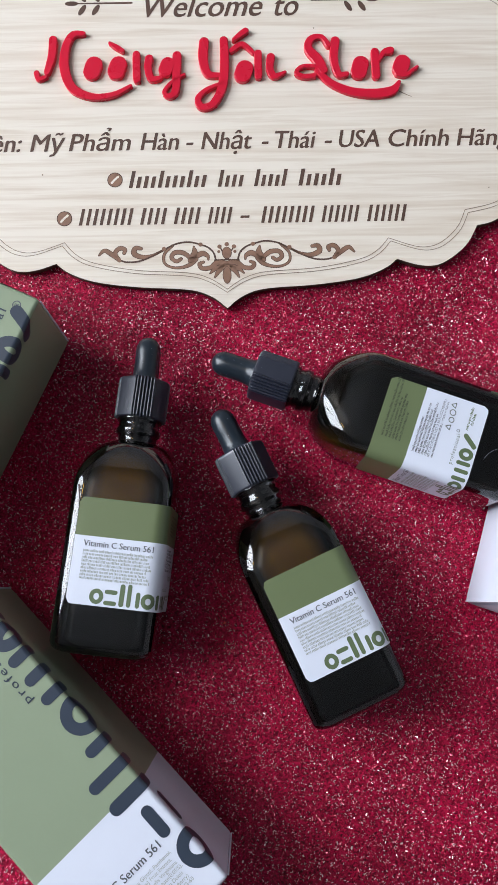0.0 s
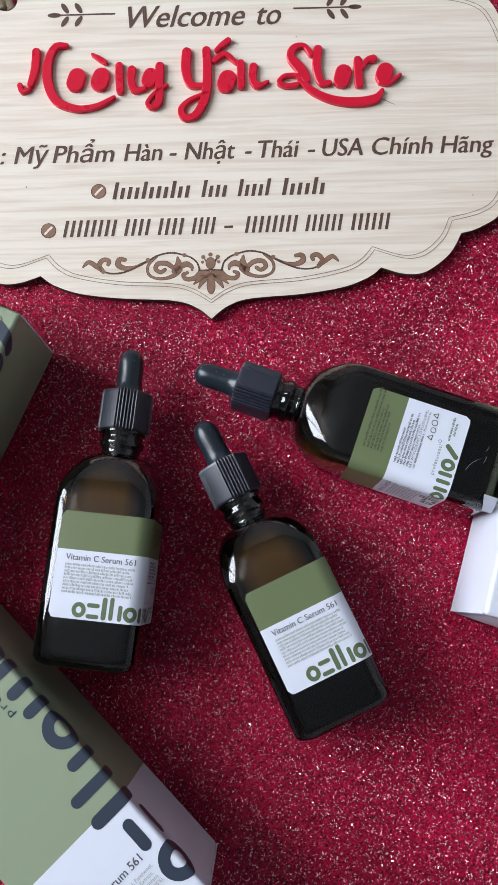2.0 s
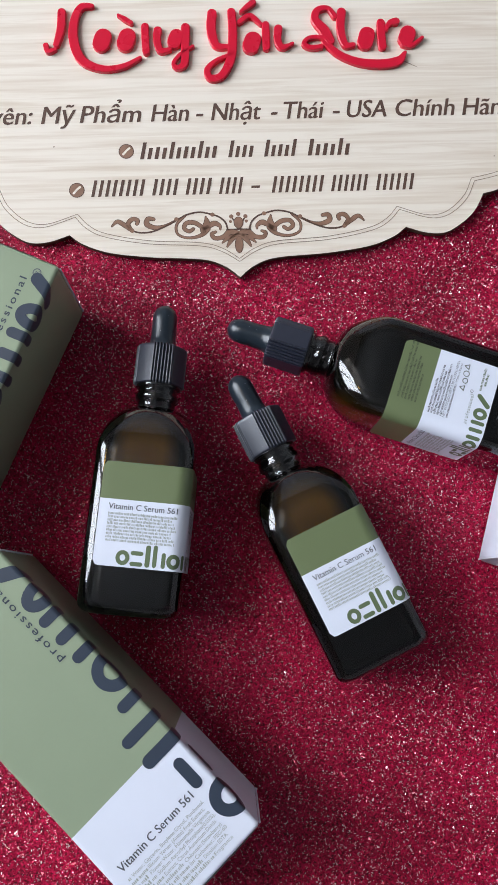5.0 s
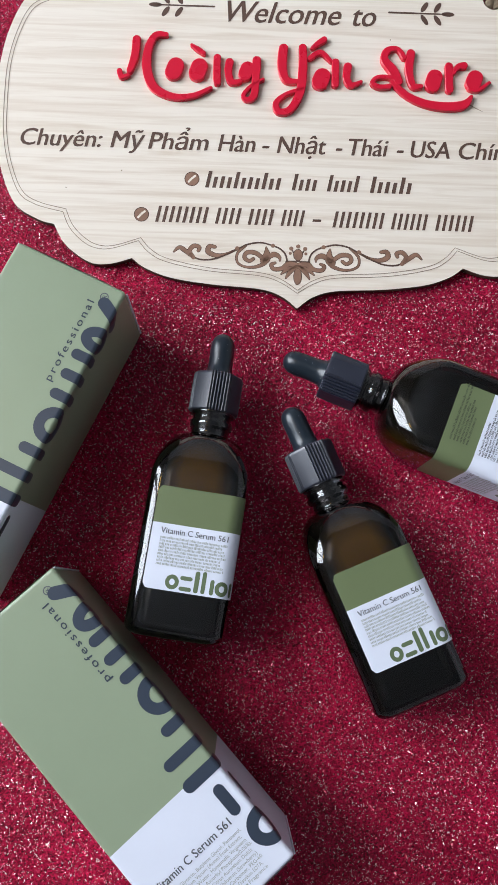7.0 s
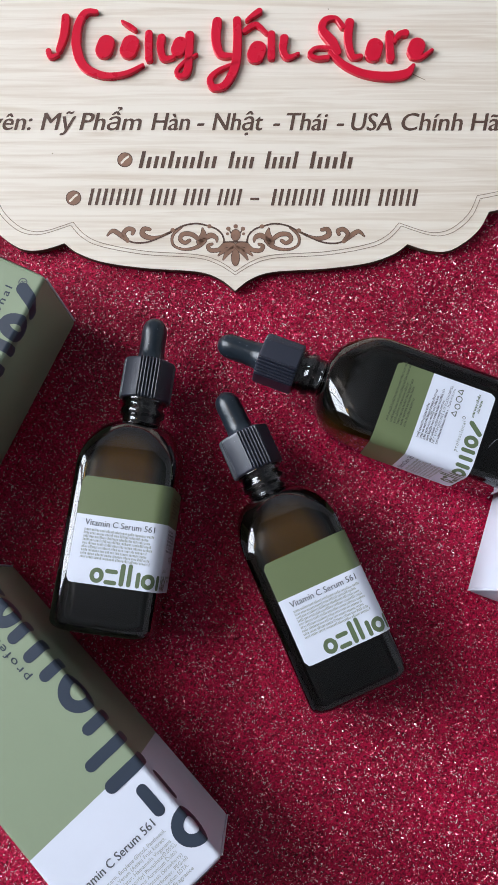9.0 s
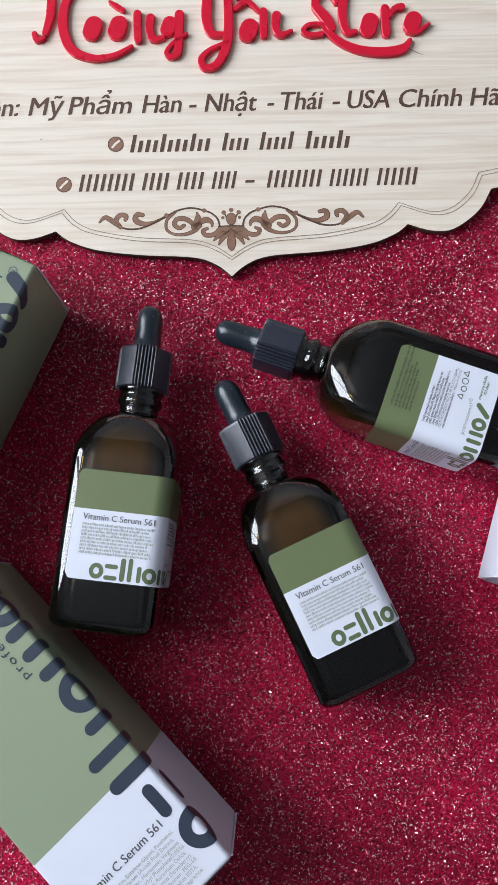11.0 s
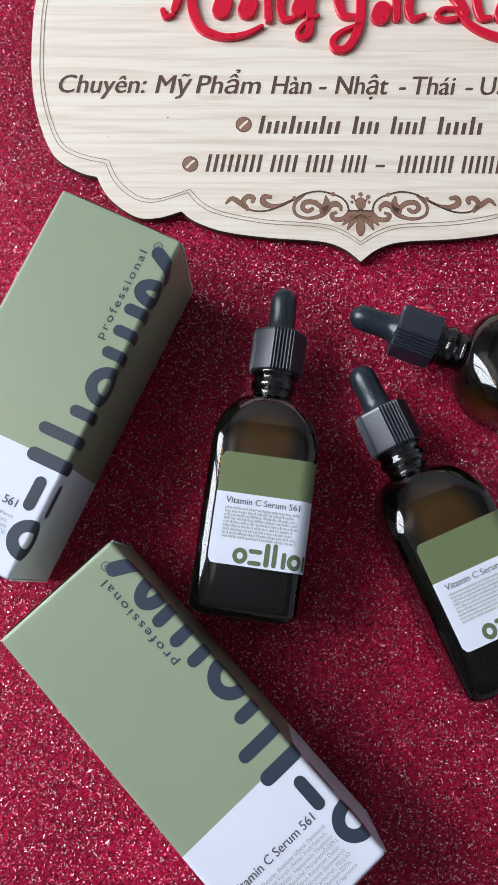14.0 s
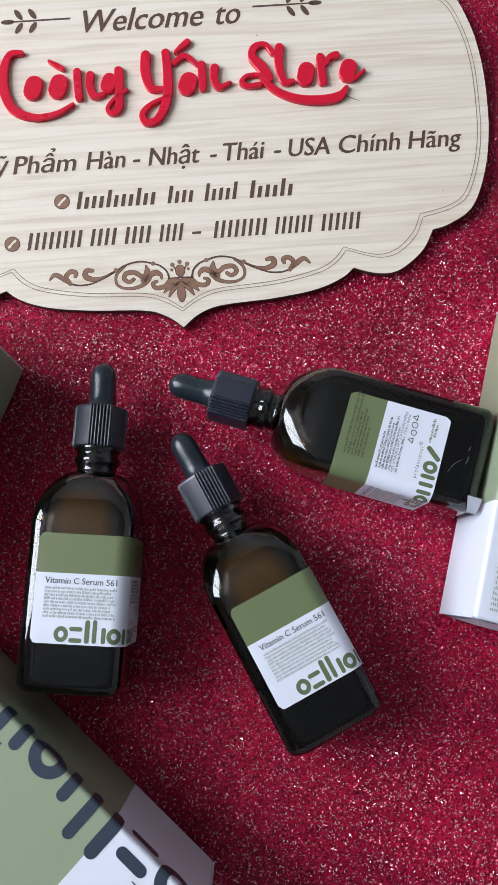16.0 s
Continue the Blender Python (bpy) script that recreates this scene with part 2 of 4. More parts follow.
def smooth_line(pts, n=8, closed=False):
    """Catmull-Rom through the points."""
    p = [np.array(q, float) for q in pts]
    out, count = [], len(p)
    for i in range(count if closed else count - 1):
        if closed:
            a, b, c, d = p[i - 1], p[i], p[(i + 1) % count], p[(i + 2) % count]
        else:
            a, b, c, d = p[max(i - 1, 0)], p[i], p[i + 1], p[min(i + 2, count - 1)]
        for k in range(n):
            t = k / n
            out.append(0.5 * (2 * b + (c - a) * t + (2 * a - 5 * b + 4 * c - d) * t * t + (3 * b - a - 3 * c + d) * t**3))
    if not closed:
        out.append(p[-1])
    return out


def stroke_bm(pts, width, height, z=0.0, n=8, rounded=0.0, closed=False):
    """A flat ribbon with round ends along a smooth line, in millimetres. width: one number or one for each point."""
    w = list(width) if isinstance(width, (list, tuple)) else [width] * len(pts)
    line = smooth_line([(x, y, ww) for (x, y), ww in zip(pts, w)], n, closed)
    q = np.array(line)
    d = np.gradient(q[:, :2], axis=0)
    if closed:
        d = np.roll(q[:, :2], -1, 0) - np.roll(q[:, :2], 1, 0)
    d /= np.linalg.norm(d, axis=1)[:, None] + 1e-9
    nrm = np.stack([-d[:, 1], d[:, 0]], 1)
    left, right = q[:, :2] + nrm * q[:, 2:] / 2, q[:, :2] - nrm * q[:, 2:] / 2
    bm = bmesh.new()

    def ring(off, zz):
        lo = [bm.verts.new((x / 1000, y / 1000, zz / 1000)) for x, y in left - nrm * off]
        hi = [bm.verts.new((x / 1000, y / 1000, zz / 1000)) for x, y in right + nrm * off]
        return lo, hi

    l0, r0 = ring(0, z)
    l1, r1 = ring(0, z + height - rounded)
    l2, r2 = ring(rounded, z + height) if rounded else (l1, r1)
    m = len(q)
    for i in range(m if closed else m - 1):
        j = (i + 1) % m
        bm.faces.new((r2[i], r2[j], l2[j], l2[i]))
        if height > 0.3:
            bm.faces.new((l0[i], l1[i], l1[j], l0[j]))
            bm.faces.new((r0[j], r1[j], r1[i], r0[i]))
            if rounded:
                bm.faces.new((l1[i], l2[i], l2[j], l1[j]))
                bm.faces.new((r1[j], r2[j], r2[i], r1[i]))
    if not closed:
        for end, way in ((0, -1), (m - 1, 1)):
            c, rad = q[end, :2], q[end, 2] / 2
            ang = math.atan2(d[end, 1], d[end, 0]) + (math.pi if way < 0 else 0)
            arc = [(c[0] + rad * math.cos(ang + t), c[1] + rad * math.sin(ang + t)) for t in np.linspace(-math.pi / 2, math.pi / 2, 9)]
            ins = [(c[0] + (rad - rounded) * math.cos(ang + t), c[1] + (rad - rounded) * math.sin(ang + t)) for t in np.linspace(-math.pi / 2, math.pi / 2, 9)]
            top = [bm.verts.new((x / 1000, y / 1000, (z + height) / 1000)) for x, y in ins]
            bm.faces.new(top)
            if height > 0.3:
                mid = [bm.verts.new((x / 1000, y / 1000, (z + height - rounded) / 1000)) for x, y in arc]
                low = [bm.verts.new((x / 1000, y / 1000, z / 1000)) for x, y in arc]
                for i in range(8):
                    bm.faces.new((low[i], low[i + 1], mid[i + 1], mid[i]))
                    bm.faces.new((mid[i], mid[i + 1], top[i + 1], top[i]))
    return bm


def joined(name, bms, mats, parent, label=""):
    me = bpy.data.meshes.new(name)
    verts, faces = [], []
    for bm in bms:
        bm.verts.ensure_lookup_table()
        bm.verts.index_update()
        base = len(verts)
        verts += [tuple(v.co) for v in bm.verts]
        faces += [[base + v.index for v in f.verts] for f in bm.faces]
        bm.free()
    me.from_pydata(verts, [], faces)
    me.update()
    return link_mesh(name, me, mats, parent, label)


def disc_bm(x, y, rad, height, z=0.0, n=20, rx=None, turn=0.0):
    rx = rx or rad
    bm = bmesh.new()
    c, s = math.cos(turn), math.sin(turn)
    ring = [(x + rx * math.cos(t) * c - rad * math.sin(t) * s, y + rx * math.cos(t) * s + rad * math.sin(t) * c) for t in np.linspace(0, 2 * math.pi, n, endpoint=False)]
    top = [bm.verts.new((a / 1000, b / 1000, (z + height) / 1000)) for a, b in ring]
    bm.faces.new(top)
    if height > 0.3:
        low = [bm.verts.new((a / 1000, b / 1000, z / 1000)) for a, b in ring]
        for i in range(n):
            bm.faces.new((low[i], low[(i + 1) % n], top[(i + 1) % n], top[i]))
    return bm


def curve_mesh(cu):
    ob = bpy.data.objects.new("tmp", cu)
    scene.collection.objects.link(ob)
    dg = bpy.context.evaluated_depsgraph_get()
    dg.update()
    me = bpy.data.meshes.new_from_object(ob.evaluated_get(dg))
    bpy.data.objects.remove(ob)
    bpy.data.curves.remove(cu)
    return me


def text_part(name, body, x0, x1, base, cap, z, mat, parent, shear=0.0, bold=0.0, m=None, label="", space=1.0):
    """Words between x0 and x1 on a baseline, with that cap height, all in millimetres."""
    cu = bpy.data.curves.new(name, "FONT")
    cu.body, cu.size, cu.shear, cu.resolution_u, cu.space_character = body, 1.0, shear, 3, space
    me = curve_mesh(cu)
    xs = [v.co.x for v in me.vertices]
    lo, hi = min(xs), max(xs)
    sx, sy = (x1 - x0) / (hi - lo), cap / 0.73
    flat = [((x0 + (v.co.x - lo) * sx) / 1000, (base + v.co.y * sy) / 1000, z / 1000) for v in me.vertices]
    faces = [list(p.vertices) for p in me.polygons]
    count = len(flat)
    if bold:
        flat = [(x - bold / 2000, y, h) for x, y, h in flat] + [(x + bold / 2000, y + bold / 3000, h + 0.00002) for x, y, h in flat]
        faces += [[i + count for i in f] for f in faces]
    bpy.data.meshes.remove(me)
    me = bpy.data.meshes.new(name)
    me.from_pydata(flat, [], faces)
    me.update()
    return link_mesh(name, me, mat, parent, label or "lettering: " + body, m)


# ---- room ----
def wall(name, x0, x1, y0, y1, z0, z1, mat=None):
    return tagged(part(name, box_bm(x0, x1, y0, y1, z0, z1), mat or M_WALL, None), "plain grey painted wall", "wall", kind="structure")


T = 0.12
FLOOR_Z = -0.009
wall("wall_east", ROOM_E, ROOM_E + T, ROOM_S, ROOM_N, FLOOR_Z, ROOM_H)
wall("wall_north", ROOM_W - T, ROOM_E + T, ROOM_N, ROOM_N + T, FLOOR_Z, ROOM_H)
wall("wall_south", ROOM_W - T, ROOM_E + T, ROOM_S - T, ROOM_S, FLOOR_Z, ROOM_H)
y0, y1, z0, z1 = WIN_Y - WIN_W / 2, WIN_Y + WIN_W / 2, WIN_Z - WIN_H / 2, WIN_Z + WIN_H / 2
west = thing("wall_west", "plain grey wall with a window opening", "wall")
tagged(west, kind="structure")
for a, b, c, d in ((ROOM_S, y0, FLOOR_Z, ROOM_H), (y1, ROOM_N, FLOOR_Z, ROOM_H), (y0, y1, FLOOR_Z, z0), (y0, y1, z1, ROOM_H)):
    part("wall_panel", box_bm(ROOM_W - T, ROOM_W, a, b, c, d), M_WALL, west)
tagged(part("ceiling", box_bm(ROOM_W - T, ROOM_E + T, ROOM_S - T, ROOM_N + T, ROOM_H, ROOM_H + T), M_CEIL, None), "plain dark grey ceiling", "ceiling", kind="structure")
tagged(part("floor", box_bm(ROOM_W - T, ROOM_E + T, ROOM_S - T, ROOM_N + T, FLOOR_Z - T, FLOOR_Z), M_FLOOR, None), "plain brownish floor under the red cloth", "floor", kind="structure")

window = thing("window_1", "plain white window frame with two panes", "window")
tagged(window, kind="structure")
for a, b, c, d in ((y0, y0 + 0.05, z0, z1), (y1 - 0.05, y1, z0, z1), (y0 + 0.05, y1 - 0.05, z0, z0 + 0.05), (y0 + 0.05, y1 - 0.05, z1 - 0.05, z1),
                   (WIN_Y - 0.025, WIN_Y + 0.025, z0 + 0.05, z1 - 0.05)):
    part("window_bar", box_bm(ROOM_W - 0.0, ROOM_W + 0.03, a, b, c, d), M_WHITE, window)

# ---- glitter cloth ----
SLOPE = 0.085
TIP = Vector((-0.0106, 0.1404, 0.0045))


def cloth_z(x, y):
    ramp = max(0.0, y - 0.137) * SLOPE
    calm = 0.0016 * (noise.noise((x * 9, y * 9, 0.3)) - 1) + 0.0004 * (noise.noise((x * 38, y * 30, 4.1)) - 1)
    amount = min(max((x - 0.045) / 0.07, 0.0), 1.0) * min(max((y - 0.105) / 0.03, 0.0), 1.0)
    fold = 0.0021 * amount * (math.sin((y - 0.45 * x + 0.02 * noise.noise((x * 14, y * 14, 8.2))) * 120) - 1)
    return ramp + calm * 0.7 - 0.0003 + fold


CX0, CX1, CY0, CY1, CN = -0.55, 0.55, -0.5, 0.6, 150
verts = [(CX0 + (CX1 - CX0) * i / CN, CY0 + (CY1 - CY0) * j / CN) for j in range(CN + 1) for i in range(CN + 1)]
verts = [(x, y, cloth_z(x, y)) for x, y in verts]
faces = [(j * (CN + 1) + i, j * (CN + 1) + i + 1, (j + 1) * (CN + 1) + i + 1, (j + 1) * (CN + 1) + i) for j in range(CN) for i in range(CN)]
cloth = raw("glitter_cloth", verts, faces, M_CLOTH, None, smooth=True)
tagged(cloth, "deep red glitter fabric spread flat under bottles and boxes", "cloth")

N_FLAKES = 560000
rng = np.random.default_rng(4)
px, py = rng.uniform(-0.24, 0.25, N_FLAKES), rng.uniform(-0.2, 0.36, N_FLAKES)
GX = np.array([[cloth_z(-0.24 + 0.49 * i / 98, -0.2 + 0.56 * j / 112) for i in range(99)] for j in range(113)])
gi, gj = (px + 0.24) / 0.49 * 98, (py + 0.2) / 0.56 * 112
i0, j0 = np.clip(gi.astype(int), 0, 97), np.clip(gj.astype(int), 0, 111)
fi, fj = gi - i0, gj - j0
pz = (GX[j0, i0] * (1 - fi) + GX[j0, i0 + 1] * fi) * (1 - fj) + (GX[j0 + 1, i0] * (1 - fi) + GX[j0 + 1, i0 + 1] * fi) * fj
pz = pz + 0.0004 + rng.uniform(-0.0006, 0.0003, N_FLAKES)
yaw = rng.uniform(0, math.pi, N_FLAKES)
ln, wd = rng.uniform(0.00018, 0.0005, N_FLAKES), rng.uniform(0.00009, 0.00019, N_FLAKES)
big = np.where(rng.random(N_FLAKES) < 0.07, 1.7, 1.0)
ln, wd = ln * np.sqrt(big), wd * big
tx, ty = rng.normal(0, 0.42, N_FLAKES), rng.normal(0, 0.42, N_FLAKES)
ax = np.stack([np.cos(yaw), np.sin(yaw), tx], 1)
ay = np.stack([-np.sin(yaw), np.cos(yaw), ty], 1)
nap = np.array([[noise.noise((i * 0.07, j * 0.07, 7.7)) + 0.5 * noise.noise((i * 0.2, j * 0.2, 2.2)) for i in range(99)] for j in range(113)])
lean_x = 0.45 * nap[j0, i0]
tx, ty = tx + lean_x * np.cos(yaw), ty - lean_x * np.sin(yaw)
ax[:, 2], ay[:, 2] = tx, ty
c = np.stack([px, py, pz], 1)
corner = [c - ax * ln[:, None] - ay * wd[:, None], c + ax * ln[:, None] - ay * wd[:, None], c + ax * ln[:, None] + ay * wd[:, None], c - ax * ln[:, None] + ay * wd[:, None]]
fv = np.stack(corner, 1).reshape(-1, 3)
me = bpy.data.meshes.new("glitter")
me.vertices.add(len(fv))
me.vertices.foreach_set("co", fv.astype(np.float32).ravel())
me.loops.add(len(fv))
me.loops.foreach_set("vertex_index", np.arange(len(fv), dtype=np.int32))
me.polygons.add(N_FLAKES)
me.polygons.foreach_set("loop_start", np.arange(0, len(fv), 4, dtype=np.int32))
me.update(calc_edges=True)
tagged(link_mesh("glitter", me, M_FLAKE, cloth, "red and pink glitter flakes"), kind="stuff")


# ---- wooden sign ----
SIGN_T = 4.0
sign = thing("wooden_sign", "pale wooden shop sign, scalloped edge, engraved text, raised red shapes", "sign",
             m=Matrix.Translation(TIP) @ pose(0, 0, 0, 0, 0, 1.08) @ pose(0, 0, 0, math.degrees(math.atan(SLOPE)), 0, 0))
MIDV = 107.0


def half_to_loop(runs):
    """Smooth runs of the lower right quarter mirrored into a closed outline."""
    quarter = []
    for run in runs:
        s = smooth_line(run, 7)
        quarter += [tuple(p) for p in s[:-1]]
    quarter.append(runs[-1][-1])
    right = quarter + [(u, 2 * MIDV - v) for u, v in reversed(quarter[:-1])]
    left = [(-u, v) for u, v in reversed(right[1:-1])]
    return right + left


OUT = half_to_loop([
    [(0, 0), (7.6, 5.9), (18.9, 9.6), (44, 11.3), (65, 14.2), (78, 18.9), (84.7, 23.8)],
    [(84.7, 23.8), (94.8, 20.6), (104, 20.3), (112, 24.2), (120, 31.2), (125.2, 40.4)],
    [(125.2, 40.4), (134, 42.9), (146, 50.8), (154, 69), (157.8, 89), (158.6, 107)]])
INN = [
    [(0, 8), (9, 13.5), (20, 16.6), (45.7, 18.3), (66.8, 22.3), (76, 26.8), (81.8, 33)],
    [(81.8, 33), (95, 28.6), (103, 28.4), (110, 31.6), (117, 38.5), (121, 47)],
    [(121, 47), (135, 50.4), (144, 56.5), (150.5, 72), (153.8, 89), (154.4, 107)]]
INN2 = [[(u * 0.992 - (1.2 if u > 1 else 0) * 0.4, v + 1.6) for u, v in run] for run in INN[:2]] + [[(121 * 0.992 - 0.48, 48.6), (134, 52), (142.7, 58), (149, 73), (152.2, 89.5), (152.8, 107)]]
cu = bpy.data.curves.new("board", "CURVE")
cu.dimensions, cu.fill_mode, cu.extrude = "2D", "BOTH", SIGN_T / 2000
HOLES = [(-103.2, 170.7), (101.4, 171.6)]
loops = [OUT] + [[(hx + 6 * math.cos(t), hy + 6 * math.sin(t)) for t in np.linspace(0, 2 * math.pi, 28, endpoint=False)] for hx, hy in HOLES]
for loop in loops:
    sp = cu.splines.new("POLY")
    sp.points.add(len(loop) - 1)
    for pnt, (u, v) in zip(sp.points, loop):
        pnt.co = (u / 1000, v / 1000, 0, 1)
    sp.use_cyclic_u = True
board = curve_mesh(cu)
board.materials.clear()
for v in board.vertices:
    v.co.z -= SIGN_T / 2000
link_mesh("board", board, [M_WOOD, M_BURNT], sign, "pale wood-grain board with dark laser-cut edge")
for p in board.polygons:
    p.material_index = 0 if abs(p.normal.z) > 0.5 else 1
EZ = 0.12
for runs in (INN, INN2):
    loop = half_to_loop(runs)
    joined("engraved_border", [stroke_bm(loop, 0.34, EZ, n=1, closed=True)], M_LINE, sign, "thin engraved border line")
# twine through the two holes
for hx, hy in HOLES:
    for side in (-2.3, 2.3):
        verts, faces, path = [], [], smooth_line([(hx + side * 1.2, hy - 4.5, -3.6), (hx + side, hy - 2.5, -1.5), (hx + side * 0.7, hy + 1, 2.2), (hx + 1.5 + side, hy + 8, 3.6), (hx + 3 + side, hy + 22, 3), (hx + 4 + side, hy + 45, 2.5)], 10)
        for i, p in enumerate(path):
            for k in range(12):
                t = k * 2 * math.pi / 12
                r = 2.3 * (1 + 0.16 * math.sin(3 * t + i * 0.8))
                verts.append(((p[0] + r * math.cos(t)) / 1000, (p[1] + r * 0.5 * math.sin(t)) / 1000, (p[2] + r * math.sin(t)) / 1000))
        for i in range(len(path) - 1):
            for k in range(12):
                faces.append((i * 12 + k, i * 12 + (k + 1) % 12, (i + 1) * 12 + (k + 1) % 12, (i + 1) * 12 + k))
        raw("twine", verts, faces, M_TWINE, sign, "brown jute twine", smooth=True)

# engraved words
text_part("lettering", "Welcome", -40, 20, 153.6, 12.5, EZ, M_ENGRAVE, sign, shear=0.32, bold=0.5)
text_part("lettering", "to", 26.5, 38.5, 153.6, 12.5, EZ, M_ENGRAVE, sign, shear=0.32, bold=0.5)
WORDS = [("Chuyên:", -144.6, -102.7), ("Mỹ", -98.2, -80.7), ("Phẩm", -78.7, -47.8), ("Hàn", -42.6, -23.5), ("-", -19.6, -16.2), ("Nhật", -12.0, 13.3),
         ("-", 18.6, 21.7), ("Thái", 25.3, 45.7), ("-", 50.3, 53.7), ("USA", 57.6, 77.6), ("Chính", 82.7, 112.9), ("Hãng", 117.0, 143.8)]
for word, a, b in WORDS:
    text_part("lettering", word, a, b, 82.2, 9.6, EZ, M_ENGRAVE, sign, shear=0.2, bold=0.45)


def slanted_bars(x0, x1, base, tall, count, wide=0.5, lean=0.2, mat=None, parent=None, name="engraved_bar", heights=None, z=EZ):
    """Plain bars in a row, in place of writing."""
    step = (x1 - x0) / count
    for i in range(count):
        h = tall * (heights[i % len(heights)] if heights else 1.0)
        xa, xb = x0 + (i + 0.5 - wide / 2) * step, x0 + (i + 0.5 + wide / 2) * step
        v = [(xa, base), (xb, base), (xb + lean * h, base + h), (xa + lean * h, base + h)]
        raw(name, [(a / 1000, b / 1000, z / 1000) for a, b in v], [(0, 1, 2, 3)], mat or M_ENGRAVE, parent or sign)


for a, b, n in ((-49.6, -9.8, 11), (-4.9, 8.8, 4), (13.3, 30.4, 5), (35.5, 58.0, 6)):
    slanted_bars(a, b, 62.4, 7.4, n, wide=0.52, heights=[1.2, 0.8, 0.85, 0.8])
for a, b, n in ((-74.6, -47, 4), (-44, -30.2, 2), (-27.2, -13.4, 2), (-10.2, 2.4, 2), (16.4, 43.6, 4), (46.6, 66, 3), (69.4, 89.7, 3)):
    slanted_bars(a, b, 43.3, 8.6, 2 * n, wide=0.46)
slanted_bars(7.0, 11.4, 46.0, 1.3, 1, wide=1.0)
for cx, cy in ((-55.6, 66.8), (-80.8, 47.0)):
    joined("engraved_rim", [disc_bm(cx, cy, 3.9, EZ - 0.05)], M_ENGRAVE, sign)
    joined("engraved_disc", [disc_bm(cx, cy, 3.5, EZ)], M_COPPER, sign, "round engraved dot")
    joined("dot_mark", [stroke_bm([(cx - 1.6, cy - 1.6), (cx, cy + 0.2), (cx + 1.6, cy + 1.6)], 1.1, EZ, z=0.06)], M_WOOD, sign, "pale mark in the engraved dot")


# leaf sprigs beside the welcome words
def leaf(x, y, long, wide, deg):
    return disc_bm(x, y, wide / 2, EZ, rx=long / 2, turn=radians(deg), n=14)


for sgn, x0, x1, yy in ((-1, -80.1, -47.1, 161.7), (1, 78.7, 45.4, 162.0)):
    joined("engraved_sprig", [stroke_bm([(x1, yy), ((x0 + x1) / 2, yy), (x0 - sgn * 3, yy)], [1.0, 0.9, 0.7], EZ, n=3), leaf(x0 + 2 * -sgn, yy, 7, 2.6, 0)]
           + [leaf(x0 - sgn * (7.5 + 7 * k), yy + side * 3.6, 6.6, 2.7, sgn * side * 58) for k in (0, 1) for side in (-1, 1)],
           M_ENGRAVE, sign, "engraved leaf sprig")

# scroll ornament above the lower tip
for sgn in (-1, 1):
    def mir(pts):
        return [(sgn * u, v) for u, v in pts]
    orn = [
        ([(5.5, 24.6), (6.6, 28.4), (9.5, 31.2), (13, 32.6)], 0.9), ([(13, 32.6), (19, 34), (25.5, 33), (31, 30.2), (38, 26.6), (44, 24.4), (50, 24.2), (54, 25.6)], 0.9),
        ([(27, 32.2), (31, 28), (31, 23.5), (27.5, 21.2), (22.5, 21), (18, 22.6), (15.5, 25.4)], [1.0, 1.0, 0.9, 0.9, 1.2, 1.8, 2.4]),
        ([(31.5, 30), (37, 27.4), (42, 26.6), (46, 28.4), (45.4, 31.2), (42.6, 31)], [0.6, 1.0, 1.9, 2.4, 2.0, 1.4]),
        ([(53.5, 25.2), (55.5, 28.6), (53.4, 31.2), (50.6, 30.6), (51, 28.8)], [1.6, 1.8, 1.9, 1.7, 1.4]),
        ([(53.5, 25.2), (57.5, 28.4), (60.8, 30.2), (63.5, 27.8)], [1.2, 2.0, 1.7, 0.5]),
        ([(17.5, 25.2), (21.5, 28.4), (26, 28.6), (27.4, 26), (25, 24.2), (22.8, 25.4)], [1.6, 2.0, 1.9, 1.7, 1.6, 1.4]),
        ([(17.6, 24.6), (16, 28), (16.4, 31.6)], [3.2, 3.0, 0.5]), ([(16.6, 25.6), (12.4, 28), (9.6, 26.8), (9.2, 24.8)], [1.8, 2.4, 1.6, 0.5]),
        ([(0.6, 22.8), (4.5, 23.4), (8, 20.8), (12.2, 20.4), (13.6, 22.6), (11.6, 23.6)], [2.0, 2.6, 2.0, 1.8, 1.6, 1.0]),
        ([(0.8, 22), (3.8, 19.4), (6, 15.8)], [2.0, 2.2, 0.5]), ([(1.6, 21.6), (5.6, 20.2), (8.4, 17.8)], [1.4, 1.8, 0.4]),
        ([(0.6, 25), (2, 28.6), (3.4, 31.2)], 0.7)]
    for pts, w in orn:
        if isinstance(w, list):
            joined("engraved_outline", [stroke_bm(mir(pts), [q + 0.55 for q in w], EZ - 0.05, n=5)], M_ENGRAVE, sign)
        joined("engraved_scroll", [stroke_bm(mir(pts), w, EZ, n=5)], M_COPPER if isinstance(w, list) else M_ENGRAVE, sign)
    for u, v, r in ((13, 32.6, 1.1), (3.6, 31.4, 1.1), (4, 28.8, 0.8), (31.2, 30.6, 1.1), (53.4, 25, 1.0)):
        joined("engraved_bead", [disc_bm(sgn * u, v, r, EZ, z=0.03, n=12)], M_COPPER, sign)
joined("engraved_scroll", [stroke_bm([(-6, 24.5), (0, 24.7), (6, 24.5)], 0.8, EZ, n=3)], M_ENGRAVE, sign)
joined("engraved_outline", [disc_bm(0, 16.8, 4.5, EZ - 0.05, z=0.03, rx=2.2, n=16), disc_bm(0, 28.2, 3.1, EZ - 0.05, z=0.03, rx=2.5, n=16)], M_ENGRAVE, sign)
